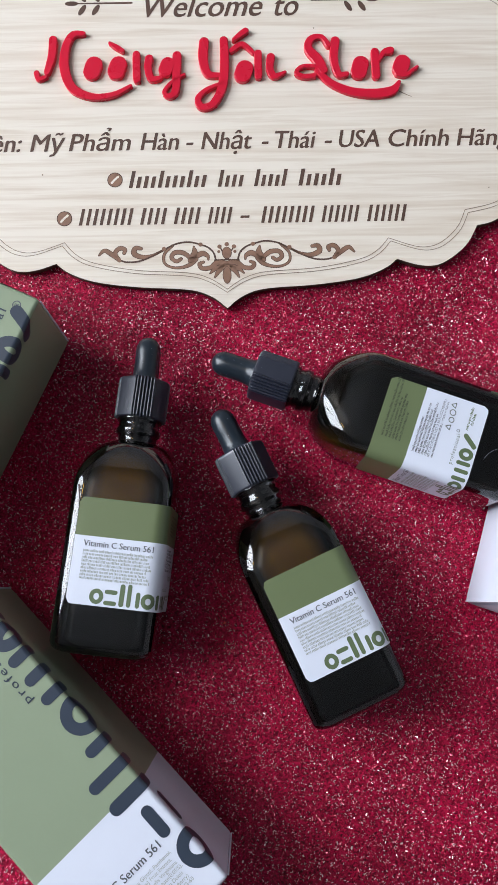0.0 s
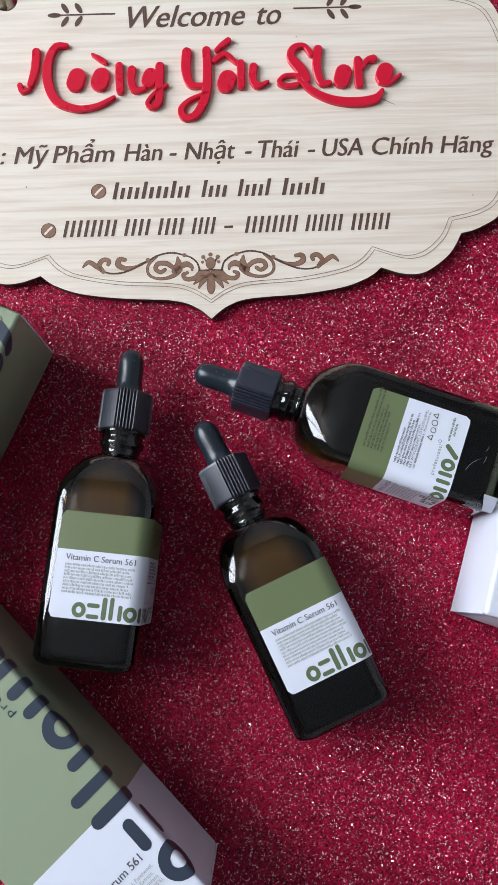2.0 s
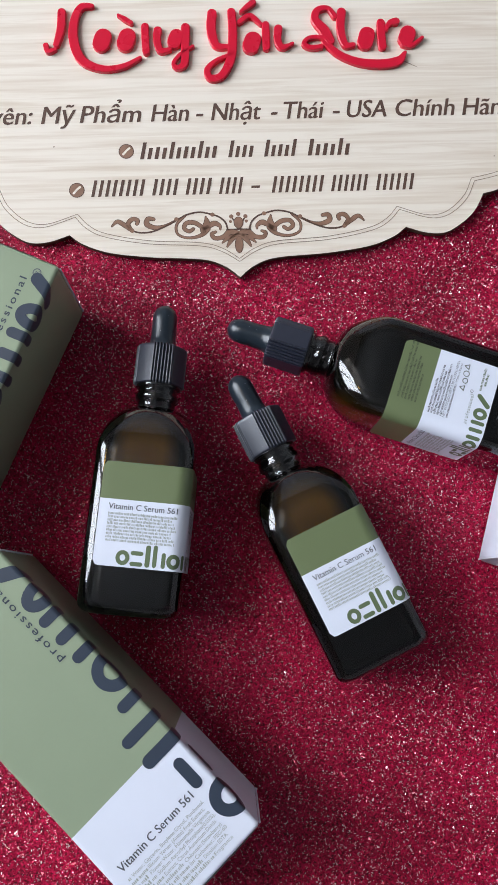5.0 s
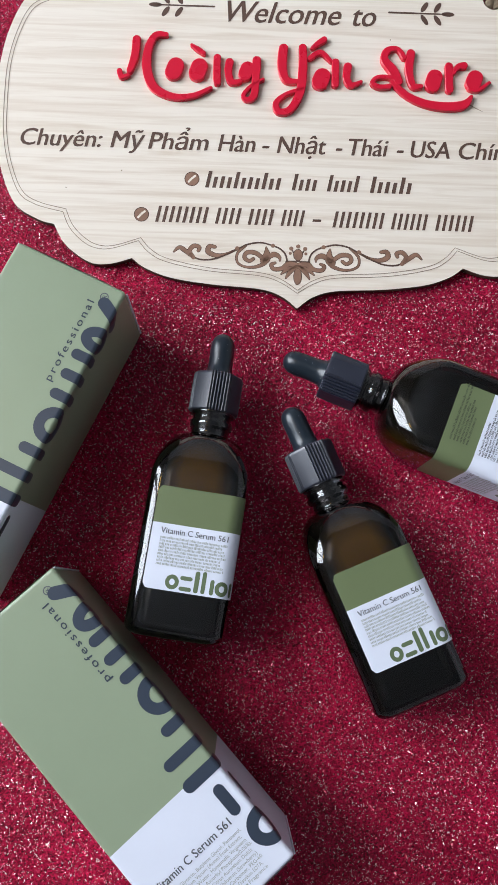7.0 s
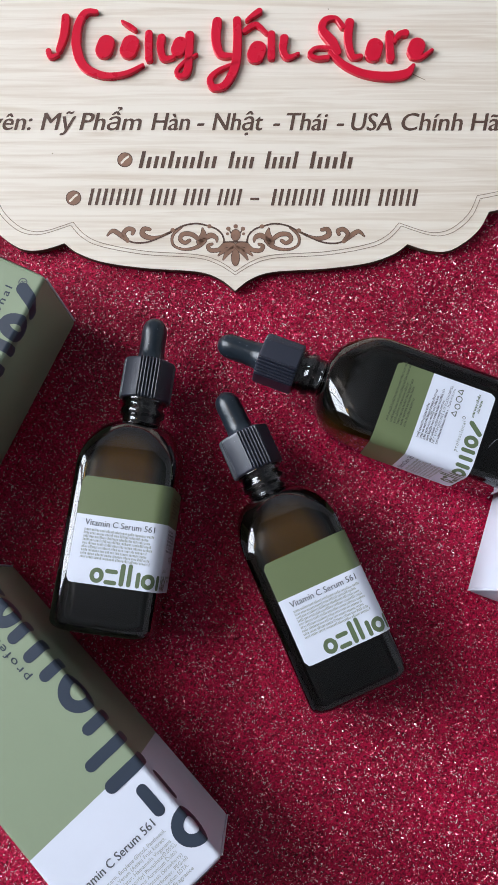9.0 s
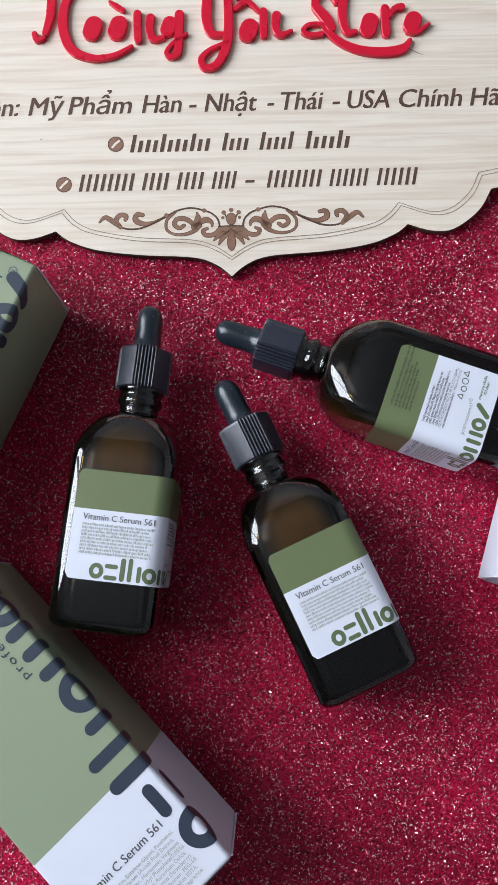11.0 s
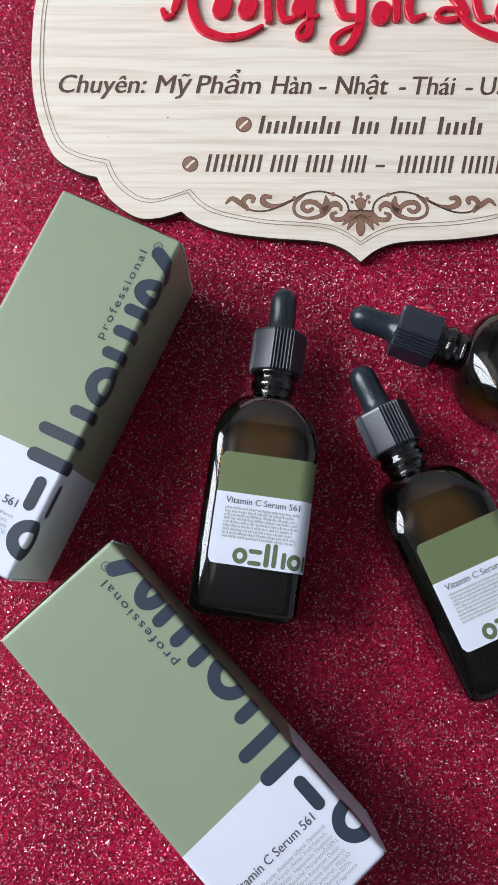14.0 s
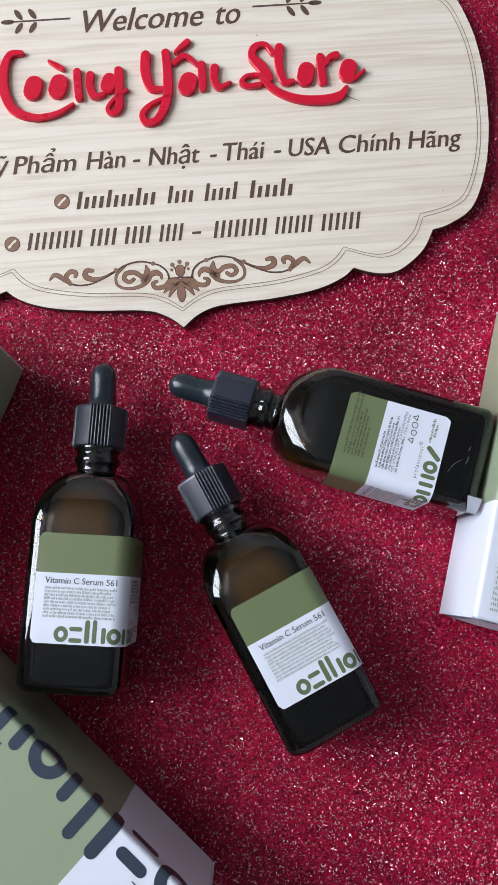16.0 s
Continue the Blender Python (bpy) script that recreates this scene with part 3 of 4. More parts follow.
joined("engraved_leaf", [disc_bm(0, 16.8, 4.2, EZ, z=0.03, rx=1.9, n=16), disc_bm(0, 28.2, 2.8, EZ, z=0.03, rx=2.2, n=16), disc_bm(0, 32.6, 1.1, EZ, z=0.03, n=12)], M_COPPER, sign, "scorched leaf at the middle of the ornament")


# a scratch and a few specks on the board
joined("scratch", [stroke_bm([(86.5, 113.0), (90.5, 110.8), (95.0, 108.6)], [0.3, 0.5, 0.2], EZ, n=4)], M_LINE, sign, "fine grey scratch")
for u, v, r in ((46.2, 146.5, 0.35), (-92, 70, 0.4), (118, 86, 0.45), (-120, 60, 0.3), (30, 170, 0.35), (132, 60, 0.3)):
    joined("speck", [disc_bm(u, v, r, EZ, n=8)], M_LINE, sign)


# raised red shapes in place of the shop's name
def red(x, y):
    return ((x - 391) * 0.2945, 144.4 - (y - 97 + (x - 391) * 0.0315) * 0.318)


K = 0.2945
RED_T = 2.3
STROKES = [
    ([(96, 117), (94, 145), (86, 172)], [13, 13, 10]), ([(68, 174), (72, 184), (84, 180)], [9, 8, 6]),
    ([(148, 106), (130, 108), (118, 130), (116, 165), (130, 198), (164, 212), (200, 208), (230, 193)], [8, 11, 13, 15, 14, 11, 9, 6]),
    ([(194, 121), (206, 128), (216, 134)], [5, 8, 7]),
    ([(240, 140), (240, 160), (241, 182)], 12), ([(262, 146), (260, 162), (266, 180), (282, 178)], [13, 12, 11, 7]),
    ([(310, 140), (309, 170), (307, 200), (296, 209), (288, 202), (300, 186), (322, 172)], [14, 13, 12, 9, 7, 6, 5]),
    ([(357, 116), (355, 145), (363, 170), (384, 172)], [15, 15, 12, 8]), ([(391, 113), (392, 150), (388, 190), (372, 220), (352, 226), (346, 212), (362, 196), (392, 184)], [13, 14, 14, 12, 11, 10, 7, 6]),
    ([(408, 112), (418, 104), (429, 96)], [6, 9, 10]), ([(404, 130), (420, 119), (430, 122), (442, 133)], [8, 9, 8, 6]),
    ([(450, 134), (450, 150), (450, 172)], 12), ([(472, 140), (470, 160), (478, 172), (496, 165)], [13, 12, 10, 5]),
    ([(572, 118), (560, 104), (542, 108), (537, 124), (552, 142), (562, 160)], [9, 8, 11, 13, 16, 14]),
    ([(560, 156), (540, 154), (524, 156), (516, 166), (528, 172), (546, 170)], [8, 7, 7, 8, 8, 8]),
    ([(552, 162), (576, 182), (610, 195), (650, 198), (680, 192), (692, 178)], [10, 11, 13, 15, 14, 6]),
    ([(584, 110), (581, 140), (588, 166), (602, 166)], [14, 13, 11, 8]), ([(652, 128), (652, 148), (653, 168)], 13), ([(660, 140), (668, 128), (679, 125)], [6, 9, 12]), ([(690, 164), (704, 166), (724, 152)], [9, 7, 5])]
for k, (pts, w) in enumerate(STROKES):
    ww = [1.12 * q * K for q in w] if isinstance(w, list) else 1.12 * w * K
    joined("raised_shape", [stroke_bm([red(*p) for p in pts], ww, RED_T + 0.05 * (k % 5), n=7, rounded=0.35)], M_RED, sign)
for k, (x, y, a, b) in enumerate(((165, 164, 17, 20), (207, 163, 17, 20), (292, 160, 14, 17), (425, 165, 17, 19), (625, 155, 16, 20), (697, 150, 16, 18))):
    u, v = red(x, y)
    joined("raised_shape", [stroke_bm([(u - 0.6, v - (b - a * 0.8) * K), (u, v), (u + 0.6, v + (b - a * 0.8) * K)], 1.75 * a * K, RED_T + 0.03 * (k + 1), n=4, rounded=0.35)], M_RED, sign)


# Plain marks in place of the brand's name: outlines in reading order, one unit high, with the widths of its eight characters.
def mark_shapes(spans, high, pen):
    """spans: from and to along the line; returns lists of (points, width, closed)."""
    out = []
    for k, (p0, p1) in enumerate(spans):
        h, mid = pen / 2, (p0 + p1) / 2
        if k in (0, 4, 6):
            out.append(([(mid + ((p1 - p0) / 2 - h) * math.cos(t), high / 2 + (high / 2 - h) * math.sin(t)) for t in np.linspace(0, 2 * math.pi, 16, endpoint=False)], pen, True))
        elif k == 1:
            out += [([(p0 + h, q), (mid, q), (p1 - h, q)], pen, False) for q in (h, high - h)]
        elif k == 2:
            out.append(([(mid, h), (mid, high * 0.6), (mid, high * 1.3)], pen * 1.15, False))
        elif k == 3:
            out += [([(p0 + h, h), (p0 + h, high * 0.7), (p0 + h, high * 1.36)], pen, False), ([(p1 - h, h), (p1 - h, high * 0.5), (p1 - h, high * 0.9)], pen, False)]
        elif k == 5:
            out += [([(q, h), (q, high / 2), (q, high - h)], pen, False) for q in (p0 + h, mid, p1 - h)]
        else:
            out.append(([(p0 + h, h), (mid, high / 2), (p1 - h, high - h)], pen * 1.2, False))
    return out


# ---- dropper bottles ----
HW, HT, RC = 0.0215, 0.0233, 0.0060


def rounded_rect(hw, ht, r, n=11):
    r = min(r, hw, ht)
    out = []
    for cx, cz, a0 in ((hw - r, ht - r, 0), (-hw + r, ht - r, 90), (-hw + r, -ht + r, 180), (hw - r, -ht + r, 270)):
        out += [(cx + r * math.cos(radians(a0 + 90 * k / n)), cz + r * math.sin(radians(a0 + 90 * k / n))) for k in range(n + 1)]
    return out


def loft(stations, close=True):
    rings = [[(x, s, z) for x, z in rounded_rect(hw, ht, r)] for s, hw, ht, r in stations]
    m = len(rings[0])
    verts = [p for ring in rings for p in ring]
    faces = [(i * m + k, (i + 1) * m + k, (i + 1) * m + (k + 1) % m, i * m + (k + 1) % m) for i in range(len(rings) - 1) for k in range(m)]
    if close:
        faces += [tuple(range(m)), tuple(reversed(range((len(rings) - 1) * m, len(rings) * m)))]
    return verts, faces


def body_stations(inset=0.0):
    st = []
    for f in np.linspace(0, 1, 7):
        a = f * math.pi / 2
        q = 0.0055 * (1 - math.sin(a))
        st.append((0.0045 * (1 - math.cos(a)) + inset * 0.6, HW - q - inset, HT - q - inset, RC))
    st.append((0.0685, HW - inset, HT - inset, RC))
    for f in np.linspace(0.03, 1, 26):
        g = min(1.0, f * 1.7)
        a = f * math.pi / 2
        hw = 0.0088 + (HW - 0.0088) * math.cos(a) ** 0.85
        ht = 0.0088 + (HT - 0.0088) * math.cos(a) ** 0.85
        st.append((0.0685 + 0.0235 * math.sin(a) - inset * f, hw - inset * (1 if f < 0.9 else 0.6), ht - inset * (1 if f < 0.9 else 0.6), RC + (0.0145 - RC) * g * g * (3 - 2 * g)))
    return st


def label_point(a, lift=0.00012):
    """A point of the label's wrap: a runs from the middle of the front round the right-hand side."""
    flat = HW - RC
    arc = RC * math.pi / 2
    if a < -flat:
        x, z = label_point(-a, lift)
        return -x, z
    if a <= flat:
        return a, HT + lift
    if a <= flat + arc:
        t = (a - flat) / RC
        return HW - RC + (RC + lift) * math.sin(t), HT - RC + (RC + lift) * math.cos(t)
    return HW + lift, HT - RC - (a - flat - arc)


def wrap_patch(name, a0, a1, s0, s1, mat, parent, lift=0.00012, corner=0.0, label="", top_corner=None):
    """A thin patch on the label's wrap, in metres, with rounded corners where asked."""
    n = max(2, int((a1 - a0) / 0.0012))
    verts, faces = [], []
    for i in range(n + 1):
        a = a0 + (a1 - a0) * i / n
        edge = min(a - a0, a1 - a)
        cut = corner - math.sqrt(max(0.0, corner**2 - (corner - edge) ** 2)) if edge < corner else 0.0
        x, z = label_point(a, lift)
        verts += [(x, s0 + (cut if top_corner != "top" else 0.0), z), (x, s1 - (cut if top_corner in (None, "top") else 0.0), z)]
    for i in range(n):
        faces.append((2 * i, 2 * i + 2, 2 * i + 3, 2 * i + 1))
    return raw(name, verts, faces, mat, parent, label, smooth=True)


def word_line(name, a0, a1, s, tall, mat, parent, seed):
    """One line of small print as plain letter-wide bars, in words, on the label's wrap."""
    r = random.Random(seed)
    verts, faces, a, left = [], [], a0, 5
    while a < a1 - 0.0003:
        b = min(a + r.choice((0.00018, 0.00028, 0.00032, 0.00036, 0.00048)), a1)
        high = tall * r.choice((0.68, 0.72, 0.72, 0.76, 1.0))
        n = len(verts)
        for q in (a, b):
            x, z = label_point(q, 0.0002)
            verts += [(x, s, z), (x, s + high, z)]
        faces.append((n, n + 2, n + 3, n + 1))
        left -= 1
        a = b + (0.0002 if left else 0.0005)
        left = left or r.randint(3, 10)
    return raw(name, verts, faces, mat, parent)


SIDE0 = (HW - RC) + RC * math.pi / 2 + (HT - RC)
A0, A1 = -0.0162, SIDE0 + 0.0135
S0, S1, SPLIT = 0.0200, 0.0640, 0.0480


def make_bottle():
    b = thing("dropper_bottle", "amber glass dropper bottle, green and white label, on red cloth", "bottle", "dropper bottles")
    st = body_stations() + [(0.0932, 0.0086, 0.0086, 0.0086), (0.0955, 0.0086, 0.0086, 0.0086), (0.0962, 0.0098, 0.0098, 0.0098), (0.0985, 0.0100, 0.0100, 0.0100),
                            (0.0995, 0.0092, 0.0092, 0.0092), (0.1015, 0.0090, 0.0090, 0.0090), (0.1020, 0.0100, 0.0100, 0.0100), (0.1036, 0.0100, 0.0100, 0.0100), (0.105, 0.009, 0.009, 0.009)]
    v, f = loft(st)
    raw("glass_body", v, f, M_GLASS, b, "dark amber glass, square with round shoulders", smooth=True)
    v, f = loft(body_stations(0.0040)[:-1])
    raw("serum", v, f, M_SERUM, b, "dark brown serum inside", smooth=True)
    m = 24
    verts = [(0.0070 * math.cos(i / m * 2 * math.pi), q, 0.0070 * math.sin(i / m * 2 * math.pi)) for q in (0.0875, 0.0955, 0.1045) for i in range(m)]
    raw("dropper_collar", verts, [(j * m + i, (j + 1) * m + i, (j + 1) * m + (i + 1) % m, j * m + (i + 1) % m) for j in range(2) for i in range(m)], M_CAP, b, "black dropper collar inside the neck", smooth=True)
    # cap with smooth and ribbed panels
    n, rings = 480, [(0.1034, 0.93), (0.1038, 0.985), (0.1044, 1.0), (0.1205, 1.0), (0.1214, 0.985), (0.1219, 0.93), (0.1219, 0.5)]
    verts, faces = [], []
    for s, k in rings:
        for i in range(n):
            t = i / n * 8
            sector, u = int(t), (t - int(t)) - 0.5
            if sector % 2:
                r = 0.15 * 0.0124 + 0.85 * 0.0126 * math.cos(math.pi / 8) / math.cos(u * math.pi / 4)
            else:
                r = 0.0121 + 0.0006 * (0, 0.75, 1, 1, 0.9, 0.6, 0.1, -0.8, -1, -0.7)[i % 10]
            a = i / n * 2 * math.pi - 0.567
            verts.append((0.925 * r * k * math.cos(a), s, 0.925 * r * k * math.sin(a)))
    for j in range(len(rings) - 1):
        for i in range(n):
            faces.append((j * n + i, (j + 1) * n + i, (j + 1) * n + (i + 1) % n, j * n + (i + 1) % n))
    faces.append(tuple(range(n)))
    faces.append(tuple(reversed(range((len(rings) - 1) * n, len(rings) * n))))
    raw("cap", verts, faces, M_CAP, b, "black screw cap with ribbed panels")
    prof = [(0.1215, 0.0070), (0.1224, 0.0069), (0.1230, 0.0062), (0.1265, 0.0058), (0.131, 0.0057), (0.1355, 0.0058), (0.1382, 0.0055), (0.1402, 0.0047), (0.1416, 0.0034), (0.1425, 0.0018), (0.1428, 0.0003)]
    m = 28
    verts = [(r * math.cos(i / m * 2 * math.pi) - 0.03 * (s - 0.1215), s, r * math.sin(i / m * 2 * math.pi)) for s, r in prof for i in range(m)]
    faces = [(j * m + i, (j + 1) * m + i, (j + 1) * m + (i + 1) % m, j * m + (i + 1) % m) for j in range(len(prof) - 1) for i in range(m)]
    raw("rubber_bulb", verts, faces, M_RUBBER, b, "dark rubber dropper bulb", smooth=True)
    # label
    lab = wrap_patch("label", A0, A1, S0, SPLIT, M_WHITE, b, corner=0.0022, label="white paper label with green band", top_corner="bottom")
    wrap_patch("green_band", A0, A1, SPLIT, S1, M_LABEL_GREEN, lab, corner=0.0022, label="olive green band", top_corner="top")
    heading = text_part("heading", "Vitamin C Serum 561", -12.2, 16.9, 43.8, 2.6, 0.0, M_GREY, lab, bold=0.08)
    for v in heading.data.vertices:
        x, z = label_point(v.co.x, 0.0002 + v.co.z)
        v.co = (x, v.co.y, z)
    for k in range(9):
        word_line("print_line", -0.0120, 0.0172 - 0.0014 * ((k * 7) % 4) / 2, 0.0415 - k * 0.0014, 0.00115, M_PALE_INK, lab, k)
    spans = ((-6.8, -1.0), (-0.7, 4.6), (4.8, 8.2), (8.6, 14.0), (14.4, 20.2), (20.8, 29.4), (30.0, 35.4), (36.0, 41.4))
    for pts, w, shut in mark_shapes(spans, 6.2, 1.75):
        bm = stroke_bm(pts, w, 0.0, n=6 if not shut else 2, closed=shut)
        bmesh.ops.subdivide_edges(bm, edges=bm.edges[:], cuts=1)
        for v in bm.verts:
            x, z = label_point(v.co.x, 0.0002)
            v.co = (x, v.co.y + 0.0208, z)
        part("brand_mark", bm, M_LABEL_INK, lab)
    # right-hand side of the label
    for s, a, c in ((0.0600, 0.0290, 0.0565), (0.0582, 0.0290, 0.0560), (0.0567, 0.0290, 0.0480), (0.0552, 0.0290, 0.0500), (0.0538, 0.0290, 0.0470), (0.0522, 0.0290, 0.0420)):
        word_line("print_line", a, c, s, 0.00115, M_LABEL_DARK, lab, int(s * 1e5))
    for s, a, c in ((0.0455, 0.0266, 0.0425), (0.0441, 0.0266, 0.0495), (0.0427, 0.0266, 0.0475), (0.0413, 0.0266, 0.0510), (0.0399, 0.0266, 0.0460), (0.0371, 0.0266, 0.0425)):
        word_line("print_line", a, c, s, 0.00115, M_GREY, lab, int(s * 1e5))
    for s in (0.0262, 0.0246):
        word_line("print_line", 0.0430 if s > 0.025 else 0.0455, 0.0538 if s > 0.025 else 0.0515, s, 0.0012, M_LABEL_INK, lab, int(s * 1e5))
    side = Matrix(((0, 0, 1, HW + 0.0002), (0, 1, 0, 0), (-1, 0, 0, HT - RC + (HW - RC) + RC * math.pi / 2), (0, 0, 0, 1)))
    text_part("small_word", "professional", 26.6, 40.2, 28.6, 1.7, 0, M_LABEL_INK, lab, m=side, space=1.35)
    text_part("small_print", "NET WT/POIDS NET 3.38 FL.OZ(100ML)", 26.4, 53.0, 38.5, 1.15, 0, M_GREY, lab, m=side)
    text_part("small_print", "Made in Korea", 43.6, 52.4, 37.1, 1.1, 0, M_GREY, lab, m=side)
    for cx, cy, r, kind in ((41.8, 34.4, 1.35, 3), (45.2, 34.1, 1.1, 12), (48.5, 34.4, 1.25, 12), (51.8, 34.6, 1.35, 3), (41.6, 30.0, 0.6, 12)):
        pts = []
        for k in range(kind):
            t0, t1 = 2 * math.pi * k / kind + math.pi / 2, 2 * math.pi * (k + 1) / kind + math.pi / 2
            for f in ((0.06, 0.3, 0.5, 0.7, 0.94) if kind == 3 else (0.0,)):
                pts.append((cx + r * (math.cos(t0) * (1 - f) + math.cos(t1) * f), cy + r * (math.sin(t0) * (1 - f) + math.sin(t1) * f)))
        joined("round_mark" if kind == 12 else "triangle_mark", [stroke_bm(pts, 0.34 if r > 1 else 0.2, 0.02, n=2, closed=True)], M_LABEL_DARK, lab).matrix_basis = side
    return b


def bottle_pose(x, y, deg, roll=0.0):
    return pose(x, y, (HW if abs(roll) > 45 else HT) + 0.0002, 0, 0, deg) @ pose(0, 0, 0, 0, roll, 0)


bottle_a = make_bottle()
bottle_a.matrix_basis = bottle_pose(-0.0608, -0.0236, -6.2)
bottle_b = copy_thing(bottle_a, bottle_pose(0.0473, -0.0449, 25.3))
bottle_c = copy_thing(bottle_a, bottle_pose(0.1176, 0.0617, 70.7, -90))
tagged(bottle_c, "amber dropper bottle rolled sideways, base against a carton box")
for child in bottle_c.children:
    if child.name.startswith("label"):
        child.matrix_basis = pose(0, -0.0009, 0)
    if child.name.startswith("cap"):
        child.matrix_basis = pose(0, 0, 0, 0, 45, 0)
# torn tape tab on the base of the third bottle
verts, faces = [], []
for i in range(9):
    t = radians(12 + 66 * i / 8)
    for j in range(5):
        s = -0.0006 + 0.0062 * j / 4 * (1 - 0.35 * i / 8)
        r = RC + 0.0006 + 0.0012 * (i / 8) ** 2
        verts.append((-(HW - RC) - r * math.sin(t), s, HT - RC + r * math.cos(t) - 0.0))
for i in range(8):
    for j in range(4):
        faces.append((i * 5 + j, i * 5 + j + 1, i * 5 + j + 6, i * 5 + j + 5))
raw("tape_tab", verts, faces, M_TAPE, bottle_c, "torn white tape tab", smooth=True, m=pose(0, 0, 0, 0, 90, 0))

# fine scratches in the glass near that base
side_c = Matrix(((0, 0, 1, HW + 0.0001), (0, 1, 0, 0), (-1, 0, 0, HT - RC + (HW - RC) + RC * math.pi / 2), (0, 0, 0, 1)))
for pts in ([(33, 15.5), (37, 13.6), (40, 10.4)], [(43.5, 9.4), (45.0, 8.8), (46.2, 8.6)], [(38, 9.2), (40.5, 8.4), (42, 8.8)]):
    scratch = joined("scratch", [stroke_bm(pts, [0.08, 0.16, 0.06], 0.02, n=4)], M_TAPE, bottle_c)
    scratch.matrix_basis = side_c

# ---- carton boxes ----
BW, BH, BL, WHITE_L = 54.0, 58.0, 148.0, 47.5


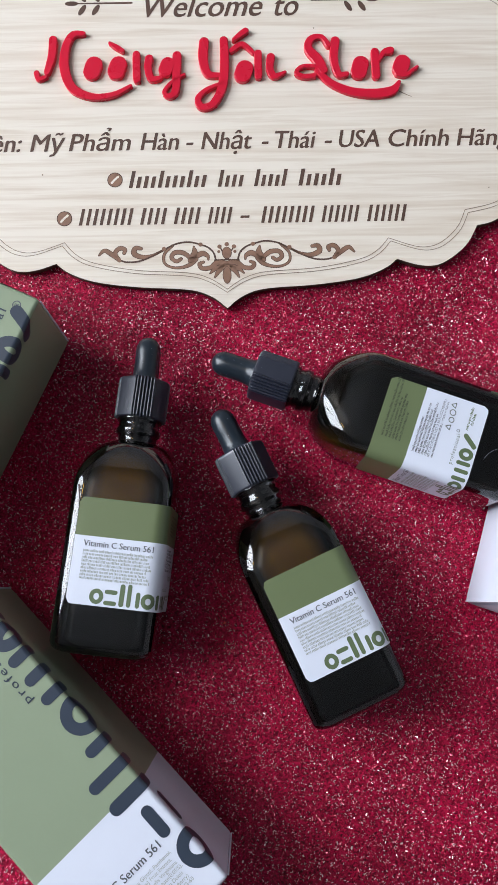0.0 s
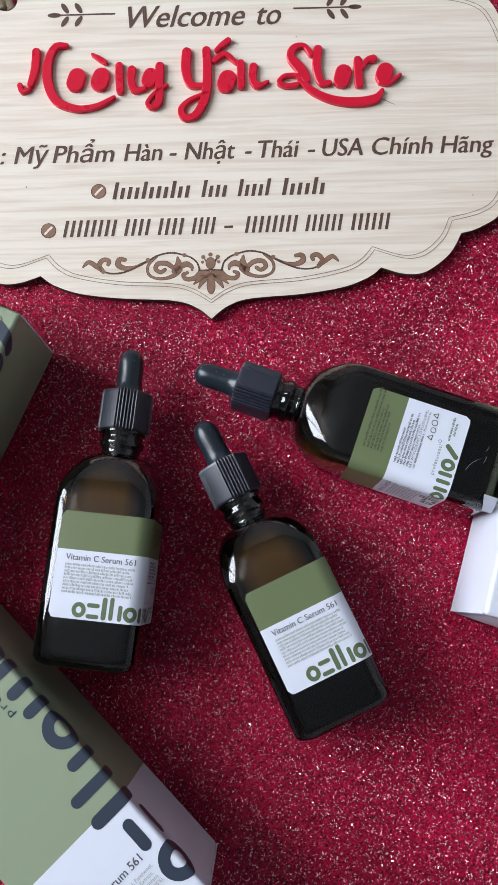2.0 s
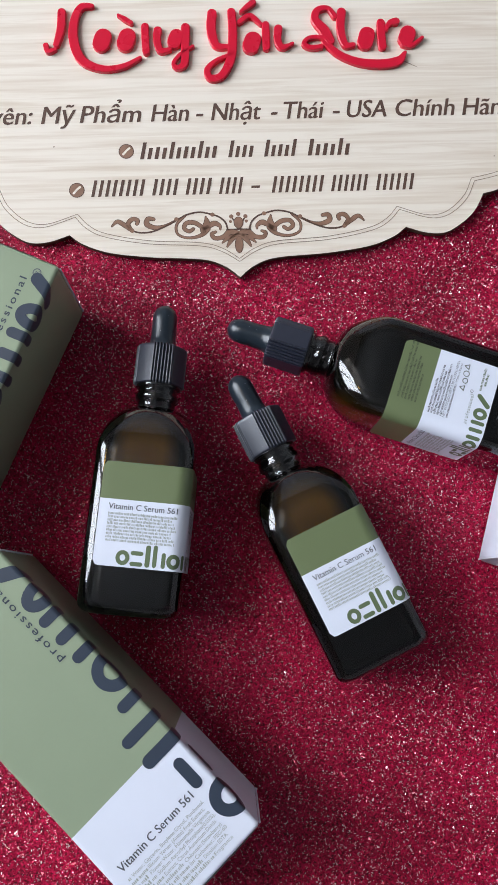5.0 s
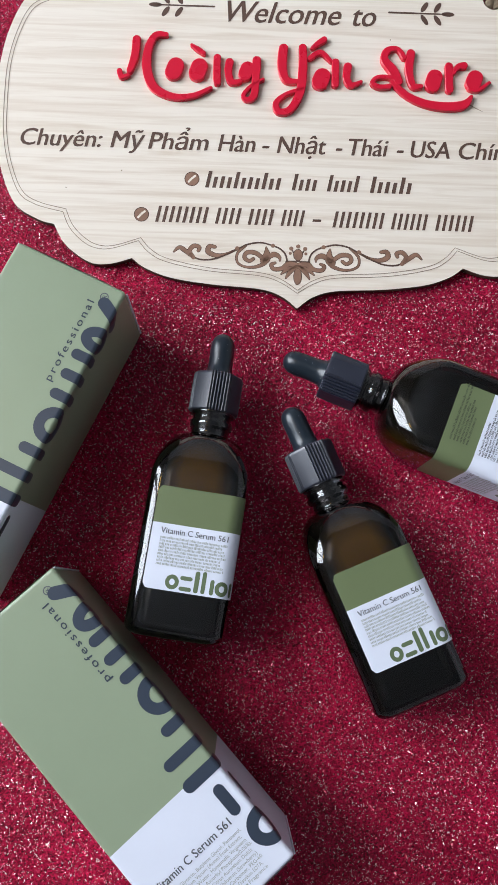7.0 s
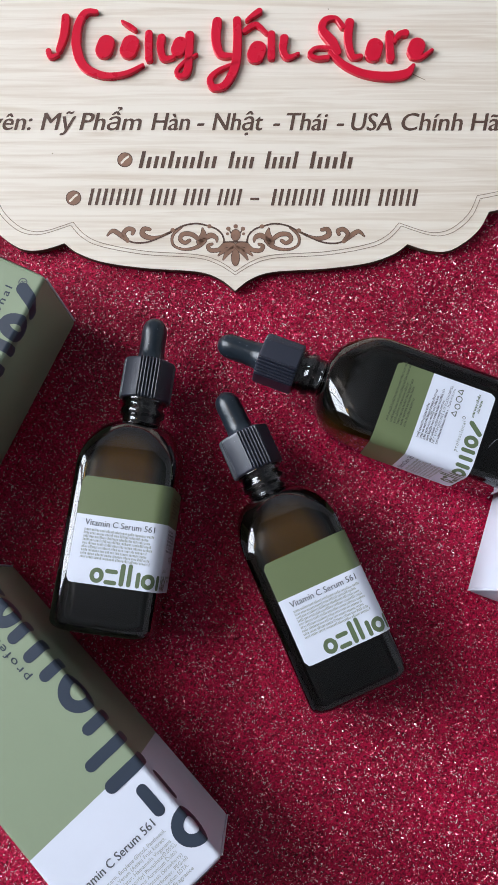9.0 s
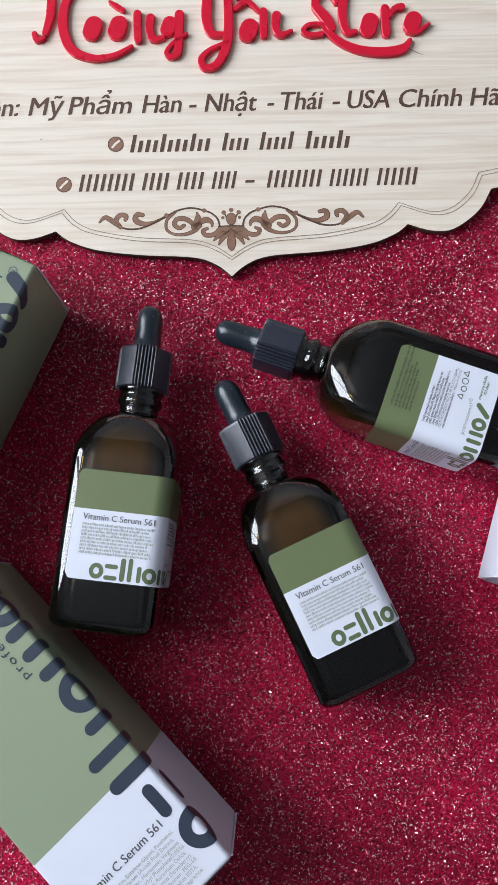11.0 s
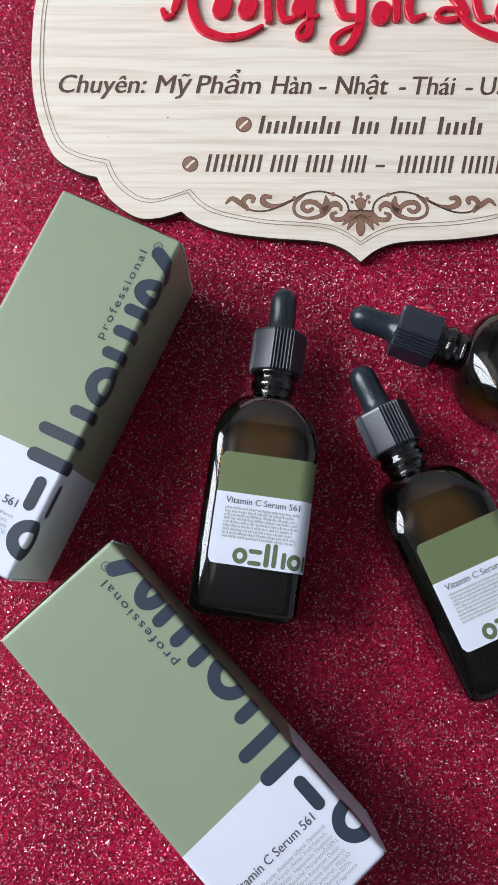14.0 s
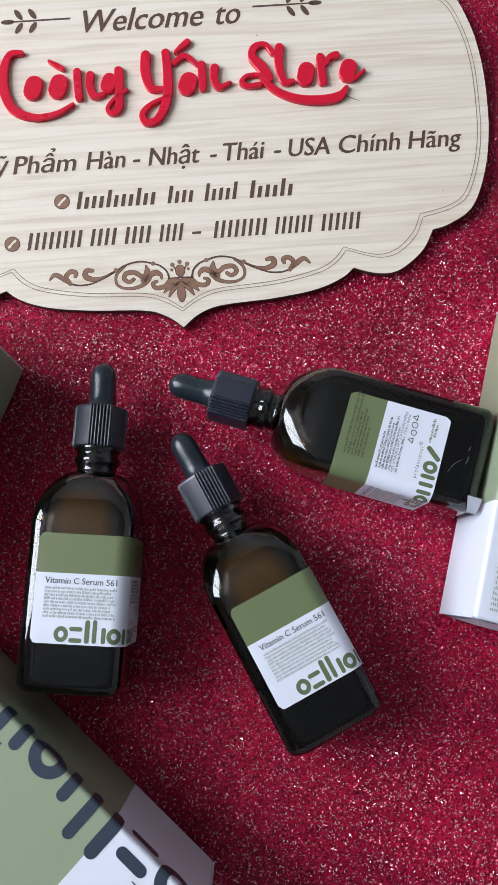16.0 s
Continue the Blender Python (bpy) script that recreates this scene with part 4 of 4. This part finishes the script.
def make_box():
    b = thing("carton_box", "sage green and white printed carton box lying closed on red cloth", "box", "carton boxes")
    w, h, l = BW / 2000, BH / 1000, BL / 1000
    cut = -l / 2 + WHITE_L / 1000
    bm = box_bm(-w, w, -l / 2, l / 2, 0.0002, h, 0.0016, 4)
    bmesh.ops.bisect_plane(bm, geom=bm.verts[:] + bm.edges[:] + bm.faces[:], plane_co=(0, cut, 0), plane_no=(0, 1, 0))
    for f in bm.faces:
        mid = f.calc_center_median()
        f.material_index = 1 if mid.y < cut else 0
        f.smooth = False
    body = part("carton", bm, [M_GREEN, M_WHITE], b, "folded card, sage green over white")
    # tuck flaps at both ends, slightly sprung
    for sgn, mt in ((1, M_GREEN), (-1, M_WHITE)):
        n = 10
        grid = [(-w + 0.002 + (2 * w - 0.004) * i / n, 0.0016 + (h - 0.0032) * j / n) for j in range(n + 1) for i in range(n + 1)]
        bow = [(x, sgn * (l / 2 + 0.0001 + 0.0019 * (1 - (x / w) ** 4) * math.sin(math.pi * min(max(z / h, 0.0), 1.0)) ** 0.7), z) for x, z in grid]
        quads = [(j * (n + 1) + i, j * (n + 1) + i + 1, (j + 1) * (n + 1) + i + 1, (j + 1) * (n + 1) + i) for j in range(n) for i in range(n)]
        raw("end_flap", bow, quads if sgn < 0 else [tuple(reversed(q)) for q in quads], mt, b, "closed tuck flap, slightly sprung", smooth=True)
        for x in (-w, w):
            part("card_edge", box_bm(x - 0.0003, x + 0.0003, -0.0003, 0.0003, 0.0024, h - 0.0022), M_WHITE, b, "pale cut edge of the card", m=pose(0, sgn * (l / 2 - 0.0003), 0))
    top = BH + 0.12
    text_part("heading", "Vitamin C Serum 561", -21.5, 16.4, -48.9, 3.4, top, M_GREY, b, bold=0.12)
    lines = (("Water, Glycerin, Butylene Glycol, Panthenol,", -19.5), ("Illicium Verum (Anise) Fruit Extract,", -13.0), ("Flower Water, Hamamelis Virginiana", -14.0), ("Sodium Ascorbyl Phosphate(0.05%),", -12.0),
             ("Extract, Citrus Aurantium Dulcis", -10.5), ("Chiloensis (Strawberry)", -2.0), ("Carbomer, PEG-60", 1.5), ("Disodium EDTA,", 4.0), ("Fragrance", 7.5))
    for k, (words, begin) in enumerate(lines):
        y, x, r = -53.0 - k * 2.1, -21.5, random.Random(40 + k)
        stop = 17.6 - 0.8 * ((k * 5) % 3)
        text_part("small_print", words, begin, stop, y, 1.55, top, M_PALE_INK, b)
        verts, faces, left = [], [], 4
        while x < begin - 1.2:
            end, n, high = min(x + r.choice((0.2, 0.32, 0.38, 0.42, 0.6)), begin - 0.8), len(verts), r.choice((1.0, 1.05, 1.1, 1.55))
            verts += [(q / 1000, yy / 1000, top / 1000) for q, yy in ((x, y), (end, y), (end, y + high), (x, y + high))]
            faces.append((n, n + 1, n + 2, n + 3))
            left -= 1
            x = end + (0.32 if left else 0.8)
            left = left or r.randint(3, 10)
        if faces:
            raw("print_line", verts, faces, M_PALE_INK, b)
    up = Matrix(((0, -1, 0, 0), (1, 0, 0, 0), (0, 0, 1, 0), (0, 0, 0, 1)))
    text_part("small_word", "professional", 24.0, 63.8, -16.6, 3.5, top, M_NAVY, b, m=up, space=1.35, bold=0.12)
    ring = [(-19.4 + 1.7 * math.cos(t), 67.8 + 1.7 * math.sin(t)) for t in np.linspace(0, 2 * math.pi, 12, endpoint=False)]
    joined("round_mark", [stroke_bm([(-x, y) for x, y in ring], 0.42, 0.02, z=BH + 0.1, n=2, closed=True)], M_GREY, b)
    text_part("round_mark_letter", "R", 66.9, 68.8, -20.3, 1.9, top, M_GREY, b, m=up)
    # brand marks folded over the long edge
    e = BW / 2
    spans = ((-66, -50), (-48, -34), (-32.5, -22.5), (-19, -3.5), (-1, 15.5), (18, 42), (43, 55.0), (56.0, 67.5))
    for pts, w, shut in mark_shapes(spans, 17.0, 4.7):
        bm = stroke_bm(pts, w, 0.0, n=6 if not shut else 2, closed=shut)
        for at in (6.8, 7.4, 8.0, 8.4, 8.8, 9.4, 10.0):
            bmesh.ops.bisect_plane(bm, geom=bm.verts[:] + bm.edges[:] + bm.faces[:], plane_co=(0, at / 1000, 0), plane_no=(0, 1, 0))
        for v in bm.verts:
            along, q = v.co.x, v.co.y * 1000 - 8.4
            c = 1.6
            if q >= c:
                x, z = e - q, BH + 0.13
            elif q <= -c:
                x, z = e + 0.13, BH + q
            else:
                t = (c - q) / (2 * c) * math.pi / 2
                x, z = e - c + (c + 0.13) * math.sin(t), BH - c + (c + 0.13) * math.cos(t)
            v.co = (x / 1000, along, z / 1000)
        bmesh.ops.recalc_face_normals(bm, faces=bm.faces[:])
        part("brand_mark", bm, M_NAVY, b)
    return b


box_a = make_box()
box_a.matrix_basis = pose(-0.1430, 0.0670, 0, 0, 0, -23.3)
copy_thing(box_a, pose(-0.0781, -0.0674, 0, 0, 0, 44.3))
copy_thing(box_a, pose(0.1475, 0.0618, 0, 0, 0, -16.5))
